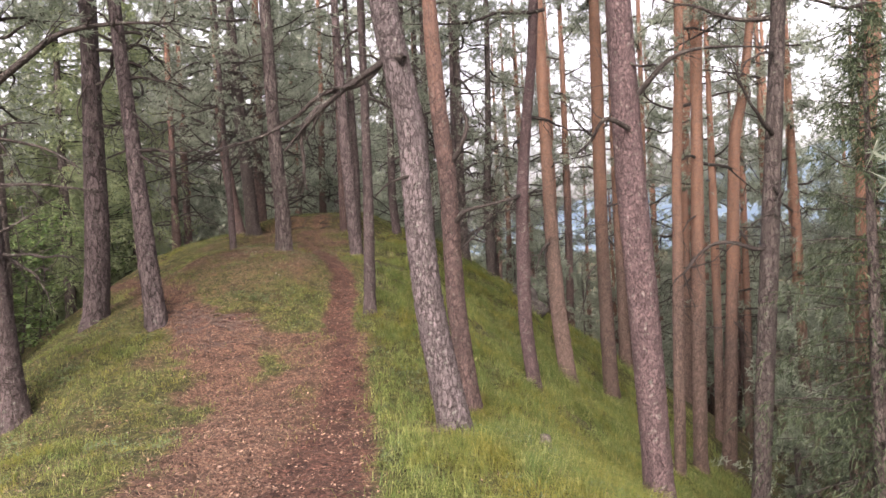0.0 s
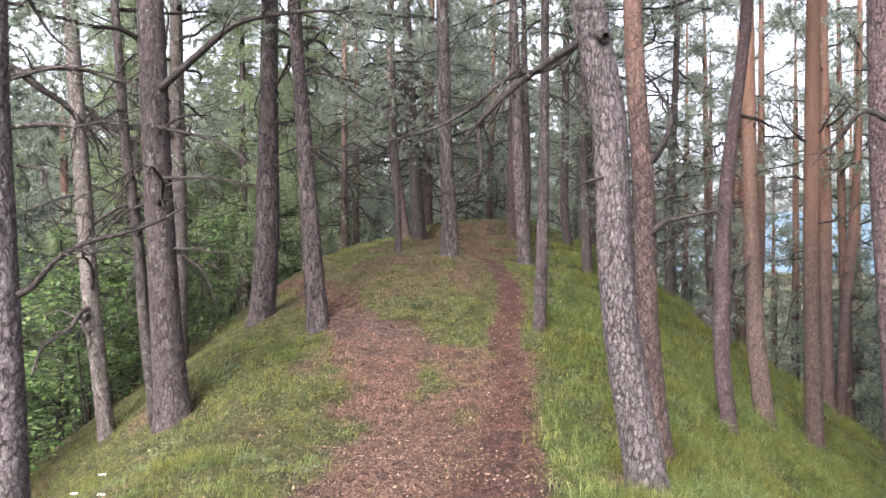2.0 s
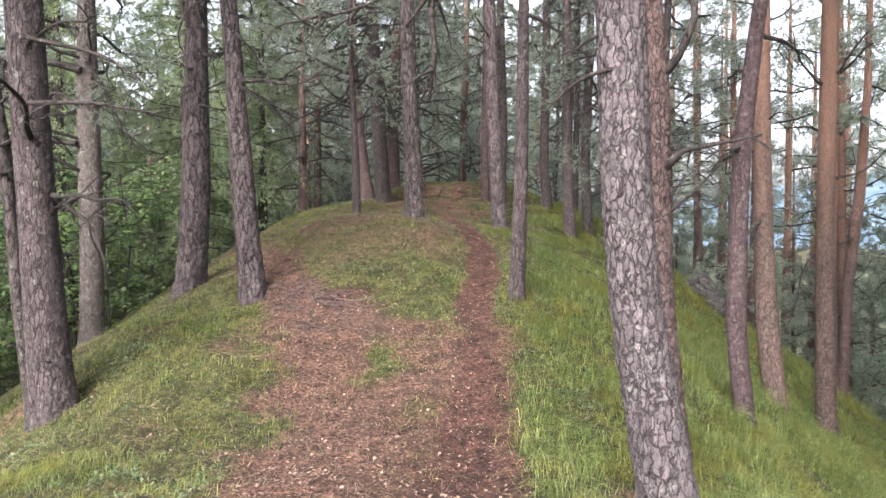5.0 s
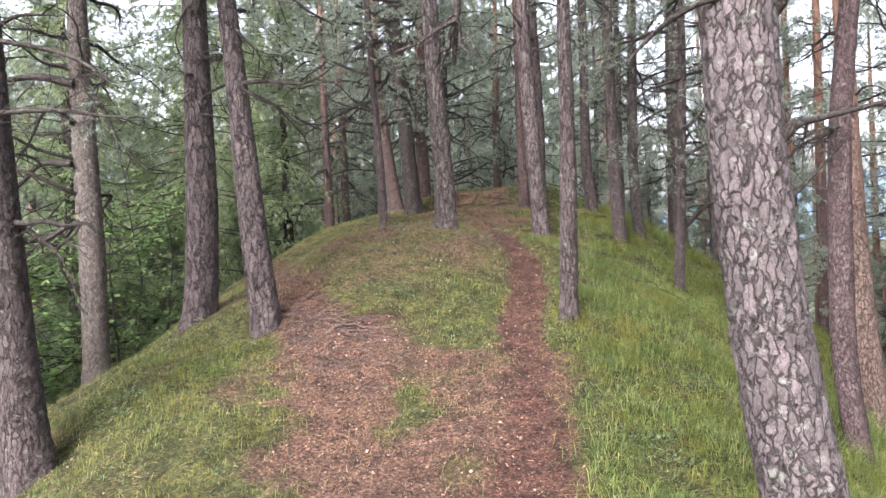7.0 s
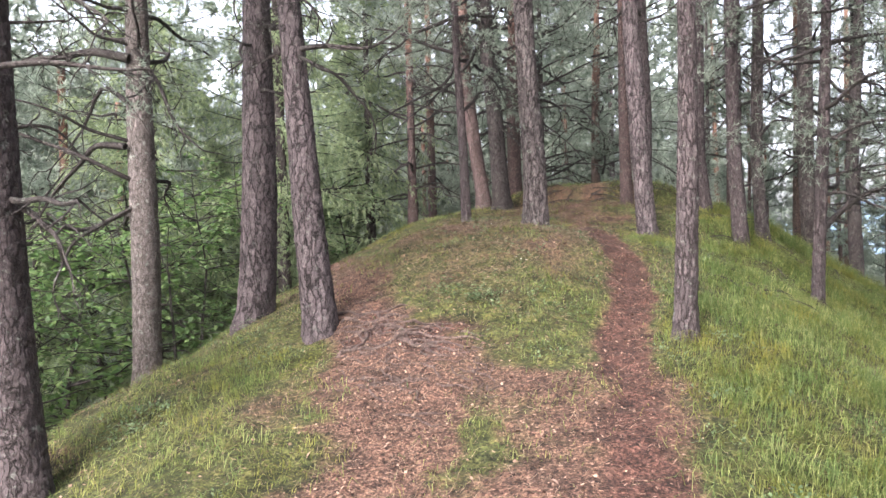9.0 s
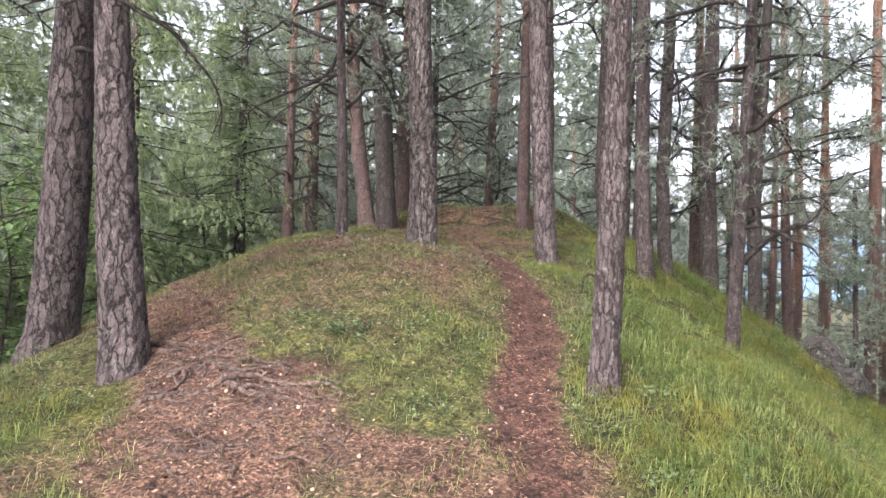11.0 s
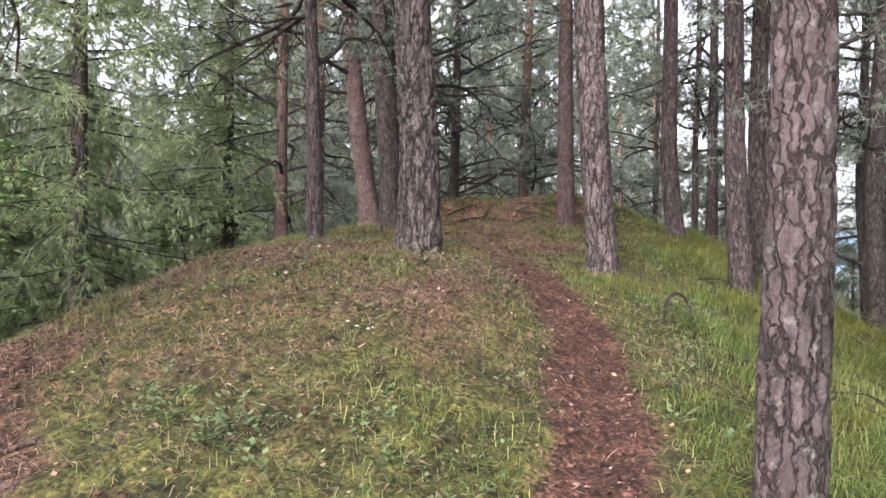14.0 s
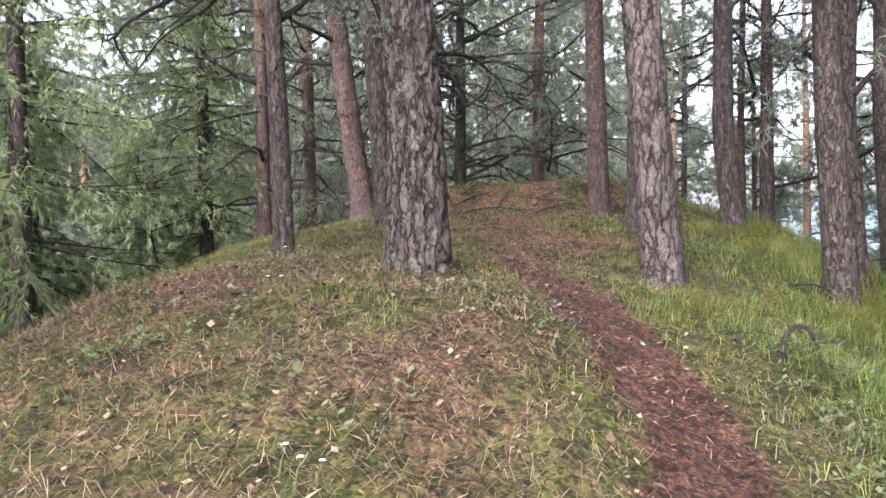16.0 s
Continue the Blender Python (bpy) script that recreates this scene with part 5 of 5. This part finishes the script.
def build_fallen_leaves():
    """Pale curled dead leaves and bark flakes, too many to count."""
    rng = np.random.default_rng(61)
    n = 4500
    x, y = rng.uniform(-7.5, 1.5, n), rng.uniform(4.5, 25.0, n)
    bare, soil, green = masks(x, y)
    keep = rng.uniform(0, 1, n) < np.maximum(np.maximum(bare * 0.6, soil * 0.5), 0.12)
    x, y = x[keep], y[keep]
    k = len(x)
    ln, turn = rng.uniform(0.018, 0.05, k)[:, None], rng.uniform(0, 6.283, k)
    tilt = rng.normal(size=k) * 0.3
    d = np.stack([np.cos(turn), np.sin(turn), tilt], -1) * ln
    q = np.stack([-np.sin(turn), np.cos(turn), rng.normal(size=k) * 0.3], -1) * ln * rng.uniform(0.25, 0.5, (k, 1))
    c = np.stack([x, y, lie(x, y) + 0.012], -1)
    up = np.array([0, 0, 1.0]) * ln * rng.uniform(0.1, 0.4, (k, 1))
    v = np.stack([c - d * 0.6, c - d * 0.1 + q + up, c + d * 0.35 + q * 0.8 + up, c + d * 0.7, c + d * 0.3 - q * 0.8 + up * 0.7, c - d * 0.15 - q + up * 0.6, c], 1)
    o = np.arange(k)[:, None] * 7
    shape = Shape()
    shape.add(v.reshape(-1, 3), np.concatenate([o + [6, a, (a + 1) % 6] for a in range(6)]))
    ob = new("fallen_leaves", shape.mesh("fallen_leaves", False))
    ob.data.materials.append(DEAD_LEAF)
    tagged(ob, "pale curled dead leaves strewn on path and knoll", "leaves", kind="stuff")


build_fallen_leaves()


def build_dry_grass():
    """Pale withered stalks matted on the knoll and along the paths."""
    rng = np.random.default_rng(16)
    n = 420000
    x, y = rng.uniform(-8.5, 2.5, n), rng.uniform(6, 27.0, n)
    bare, soil, green = masks(x, y)
    knoll = np.exp(-(((x + 4.5) / 2.7) ** 2 + ((y - 17.6) / 2.8) ** 2) ** 2)
    spots = np.array([noise.noise((a * 1.1, b * 1.1, 9)) + 0.6 * noise.noise((a * 3.3, b * 3.3, 4)) for a, b in zip(x, y)])
    keep = rng.uniform(0, 1, n) < np.maximum(0.10, 0.95 * knoll * np.clip(0.72 - 1.2 * spots, 0.2, 1)) * (1 - soil) ** 2
    x, y = x[keep], y[keep]
    k = len(x)
    ln = rng.uniform(0.05, 0.16, k)[:, None]
    turn = rng.uniform(0, 6.283, k)
    d = np.stack([np.cos(turn), np.sin(turn), np.zeros(k)], -1)
    s = np.stack([-np.sin(turn), np.cos(turn), np.zeros(k)], -1) * 0.0013
    up = np.array([0, 0, 1.0])
    base = np.stack([x, y, lie(x, y) + 0.004], -1)
    mid = base + d * ln * 0.5 + up * ln * rng.uniform(0.05, 0.45, (k, 1))
    tip = base + d * ln + up * ln * rng.uniform(-0.05, 0.35, (k, 1)) + s * rng.normal(size=(k, 1)) * 8
    v = np.stack([base - s, base + s, mid + s, mid - s, tip], 1)
    o = np.arange(k)[:, None] * 5
    shape = Shape()
    shape.add(v.reshape(-1, 3), np.concatenate([o + [0, 1, 2], o + [0, 2, 3], o + [3, 2, 4]]))
    ob = new("dry_grass", shape.mesh("dry_grass", False))
    ob.data.materials.append(DRY_STALKS)
    tagged(ob, "withered tan grass stalks matted on the knoll", "grass", kind="stuff")


build_dry_grass()


def build_herbs():
    rng = np.random.default_rng(8)
    shape = Shape()
    spots = [(rng.uniform(-7.5, 2.0), rng.uniform(6, 25)) for _ in range(110)]
    lush = [(-3.9, 15.6), (-3.75, 15.45), (-1.22, 13.86), (-1.65, 19.1), (-1.85, 16.6), (-1.8, 17.3), (-2.87, 14.36), (-3.1, 15.9), (-4.28, 15.8), (-3.9, 15.65), (-3.67, 16.87), (-4.6, 17.6), (-6.4, 12.6), (-5.9, 10.4), (-6.9, 14.9), (-1.1, 15.0), (0.7, 9.6), (1.1, 10.6), (-4.9, 18.0), (-0.6, 12.2)]
    for k in range(1240):
        big = k >= 1100
        cx, cy = lush[k % len(lush)] if big else spots[k % len(spots)]
        x, y = cx + 0.16 * rng.normal(), cy + 0.16 * rng.normal()
        b, s_, g_ = masks(np.array([x]), np.array([y]))
        if b[0] > 0.5 or s_[0] > 0.3:
            continue
        z = float(lie([x], [y])[0])
        n = int(rng.integers(8, 20))
        turn = rng.uniform(0, 6.283, n)
        d = np.stack([np.cos(turn), np.sin(turn), rng.uniform(0.1, 0.7, n)], -1)
        at = np.array([x, y, z]) + d * rng.uniform(0.02, 0.11, (n, 1)) + np.array([0, 0, 0.02]) + np.array([0, 0, 0.07]) * rng.uniform(0, big, (n, 1))
        s = np.stack([-np.sin(turn), np.cos(turn), np.zeros(n)], -1)
        ln = rng.uniform(0.02, 0.05, (n, 1)) * (1.0 if big else 0.8)
        v = np.stack([at, at + d * ln * 0.5 + s * ln * 0.35, at + d * ln, at + d * ln * 0.5 - s * ln * 0.35], 1)
        o = np.arange(n)[:, None] * 4
        shape.add(v.reshape(-1, 3), np.concatenate([o + [0, 1, 2], o + [0, 2, 3]]))
    ob = new("herb_plants", shape.mesh("herb_plants", False))
    ob.data.materials.append(HERB)
    tagged(ob, "low blue-green leafy herbs among the grass", "plants", kind="stuff")


build_herbs()


def ground_line(points, lift):
    p = smooth_line([(x, y, 0) for x, y in points], 4)
    p[:, 2] = lie(p[:, 0], p[:, 1]) + lift
    return p


def root(points, r, seed):
    shape = Shape()
    p = ground_line(points, 0.0)
    k = len(p)
    wave = np.sin(np.linspace(0, 1, k) * (5 + seed % 4) + seed)
    p[:, 2] += r * (0.35 + 0.5 * wave)
    p[0, 2] -= 2 * r
    p[-1, 2] -= 2 * r
    tube(shape, p, r * np.linspace(1.0, 0.5, k) * (1 + 0.12 * np.sin(np.arange(k) * 0.9 + seed)), 8)
    ob = new("tree_root", shape.mesh("tree_root"))
    ob.data.materials.append(ROOT_BARK)
    tagged(ob, "bare surface root across the trodden path", "root", "roots on the path")


rng = np.random.default_rng(31)
grown = 0
while grown < 110:
    y = rng.normal(14.6, 0.6)
    x = -4.3 - 0.5 * (y - 14.6) + rng.normal(0, 0.95)
    turn, ln = rng.normal(-0.3, 0.45), rng.uniform(0.15, 0.6)
    c, s = math.cos(turn), math.sin(turn)
    ends = masks(np.array([x, x + c * ln]), np.array([y, y + s * ln]))
    if x + c * ln > -2.9 or min(np.maximum(ends[0], ends[1])) < 0.5:
        continue
    w = rng.uniform(-0.08, 0.08, 2)
    root([(x, y), (x + c * ln * 0.35 - s * w[0], y + s * ln * 0.35 + c * w[0]), (x + c * ln * 0.7 - s * w[1], y + s * ln * 0.7 + c * w[1]), (x + c * ln, y + s * ln)], rng.uniform(0.005, 0.016), grown)
    grown += 1


for k, (points, r) in enumerate((([(-5.75, 15.3), (-5.4, 15.22), (-5.1, 15.3), (-4.75, 15.42)], 0.03), ([(-5.5, 15.05), (-5.15, 15.0), (-4.85, 15.12), (-4.55, 15.05)], 0.028),
                                 ([(-5.15, 15.35), (-5.0, 15.1), (-4.95, 14.85), (-5.05, 14.6)], 0.026), ([(-5.35, 14.85), (-5.0, 14.72), (-4.9, 14.5), (-4.98, 14.25)], 0.024),
                                 ([(-4.95, 14.9), (-4.6, 14.82), (-4.3, 14.9), (-3.95, 14.86)], 0.024), ([(-4.6, 14.55), (-4.3, 14.68), (-3.95, 14.62), (-3.55, 14.66)], 0.028),
                                 ([(-4.5, 14.5), (-4.2, 14.42), (-3.9, 14.5), (-3.6, 14.42)], 0.024), ([(-5.1, 14.2), (-4.85, 14.32), (-4.6, 14.36), (-4.4, 14.62)], 0.03),
                                 ([(-4.25, 14.5), (-4.12, 14.36), (-4.1, 14.22), (-3.95, 14.16)], 0.016), ([(-4.75, 14.95), (-4.5, 15.0), (-4.25, 14.94), (-4.0, 15.05)], 0.02),
                                 ([(-4.4, 14.3), (-4.45, 14.12), (-4.35, 13.95)], 0.014), ([(-3.9, 14.85), (-3.7, 14.75), (-3.5, 14.78)], 0.016))):
    root(points, r, 70 + k)


def stump(x, y):
    shape = Shape()
    tube(shape, [(0, 0, -0.15), (0.01, 0, 0.0), (0.02, 0, 0.16), (0.025, 0, 0.2), (0.025, 0, 0.2)], [0.10, 0.085, 0.07, 0.06, 0.002], 12, 0.008 * np.sin(np.arange(12) * 2.4)[None, :].repeat(5, 0))
    ob = new("tree_stump", shape.mesh("tree_stump"))
    ob.data.materials.append(BARK_PALE)
    ob.location = (x, y, float(height(x, y)))
    tagged(ob, "small pale broken stump in the grass", "stump")


stump(1.22, 9.94)


def boulder(x, y, size, turn, seed):
    """A weathered rock, half sunk in the slope."""
    shape = Shape()
    rows, cols = 14, 22
    v = []
    for i in range(rows + 1):
        for j in range(cols):
            a, b = math.pi * i / rows, 2 * math.pi * j / cols
            d = Vector((math.sin(a) * math.cos(b), math.sin(a) * math.sin(b), math.cos(a)))
            r = 1 + 0.28 * noise.noise(d * 1.6 + Vector((seed, 0, 0))) + 0.12 * noise.noise(d * 4.5 + Vector((0, seed, 0)))
            v.append((d.x * r * size[0], d.y * r * size[1], d.z * r * size[2]))
    f = [(i * cols + j, (i + 1) * cols + j, (i + 1) * cols + (j + 1) % cols, i * cols + (j + 1) % cols) for i in range(rows) for j in range(cols)]
    shape.add(v, f)
    ob = new("boulder", shape.mesh("boulder", False))
    ob.data.materials.append(ROCK)
    ob.matrix_basis = pose(x, y, float(height(x, y)) + 0.12, 0, 0, turn)
    tagged(ob, "dark mossy boulder half sunk in the grassy slope", "rock")


boulder(2.42, 24.6, (0.5, 0.6, 0.45), 20, 3)
boulder(2.75, 23.9, (0.3, 0.35, 0.3), 75, 8)


def stick(points, r, label):
    shape = Shape()
    pts = smooth_line(points, 4)
    tube(shape, pts, np.linspace(r, r * 0.5, len(pts)), 7)
    ob = new("fallen_branch", shape.mesh("fallen_branch"))
    ob.data.materials.append(DEAD_WOOD)
    tagged(ob, label, "branch")


g = float(height(-1.72, 19.2))
stick([(-1.84, 19.15, g - 0.03), (-1.83, 19.15, g + 0.16), (-1.76, 19.16, g + 0.25), (-1.68, 19.18, g + 0.22), (-1.63, 19.2, g + 0.10), (-1.61, 19.2, g - 0.04)], 0.018, "dark arched dead branch standing in the grass")
g = float(height(-2.0, 20.9))
stick([(-2.05, 20.9, g - 0.03), (-2.06, 20.9, g + 0.1), (-2.08, 20.9, g + 0.19)], 0.016, "short broken branch stub in the grass")
for k in range(16):
    x, y = rng.uniform(-1.6, 1.0), rng.uniform(17.5, 23.5)
    t = rng.uniform(0, 3.14)
    z = [float(height(x + math.cos(t) * q, y + math.sin(t) * q)) for q in (0, 0.35, 0.7)]
    stick([(x, y, z[0] + 0.02), (x + math.cos(t) * 0.35, y + math.sin(t) * 0.35, z[1] + 0.08), (x + math.cos(t) * 0.7, y + math.sin(t) * 0.7, z[2] + 0.02)], rng.uniform(0.006, 0.014), "thin dead branch lying in the grass")


for k in range(22):
    x, y, t = rng.uniform(-5.6, -3.0), rng.uniform(24.9, 25.5), rng.normal(0, 0.5)
    ln = rng.uniform(0.3, 0.9)
    z = [float(height(x + math.cos(t) * q * ln, y + math.sin(t) * q * ln)) for q in (0, 0.5, 1)]
    stick([(x, y, z[0] + 0.01), (x + math.cos(t) * 0.5 * ln, y + math.sin(t) * 0.5 * ln, z[1] + rng.uniform(0.03, 0.1)), (x + math.cos(t) * ln, y + math.sin(t) * ln, z[2] + 0.02)], rng.uniform(0.006, 0.018), "dead branch lying on the litter bank")


def flower(x, y, tall):
    plant_ob = tagged(new("white_flower"), "white umbel flower on a thin green stem", "flower", "white flowers on the bank")
    z = float(height(x, y))
    plant_ob.location = (x, y, z)
    stem, head = Shape(), Shape()
    tube(stem, [(0, 0, -0.02), (0.01, 0, tall * 0.5), (0.02, 0.01, tall)], [0.004, 0.003, 0.002], 5)
    rng = np.random.default_rng(int(x * 100) + 5000)
    n = 26
    a, r = rng.uniform(0, 6.283, n), 0.032 * min(1, tall / 0.35) * np.sqrt(rng.uniform(0, 1, n))
    c = np.stack([0.02 + r * np.cos(a), 0.01 + r * np.sin(a), tall + 0.012 - 2 * r * r], -1)
    for p in c:
        t = np.arange(6) * 1.047
        ring = np.stack([0.006 * np.cos(t), 0.006 * np.sin(t), np.zeros(6)], -1) + p
        head.add(np.vstack([p + [0, 0, 0.004], ring]), [(0, 1 + i, 1 + (i + 1) % 6) for i in range(6)])
    part("stem", stem.mesh("stem"), FLOWER_STEM, plant_ob)
    part("umbel", head.mesh("umbel"), PETALS, plant_ob)


for x, y, tall in ((-4.35, 6.7, 0.4), (-4.25, 6.9, 0.46), (-4.5, 6.5, 0.3), (-4.15, 6.75, 0.33), (-3.64, 16.5, 0.09), (-3.72, 16.55, 0.08), (-3.58, 16.53, 0.07), (-4.5, 17.98, 0.1), (-4.6, 18.02, 0.09), (-5.5, 19.9, 0.12), (-5.35, 19.85, 0.1)):
    flower(x, y, tall)
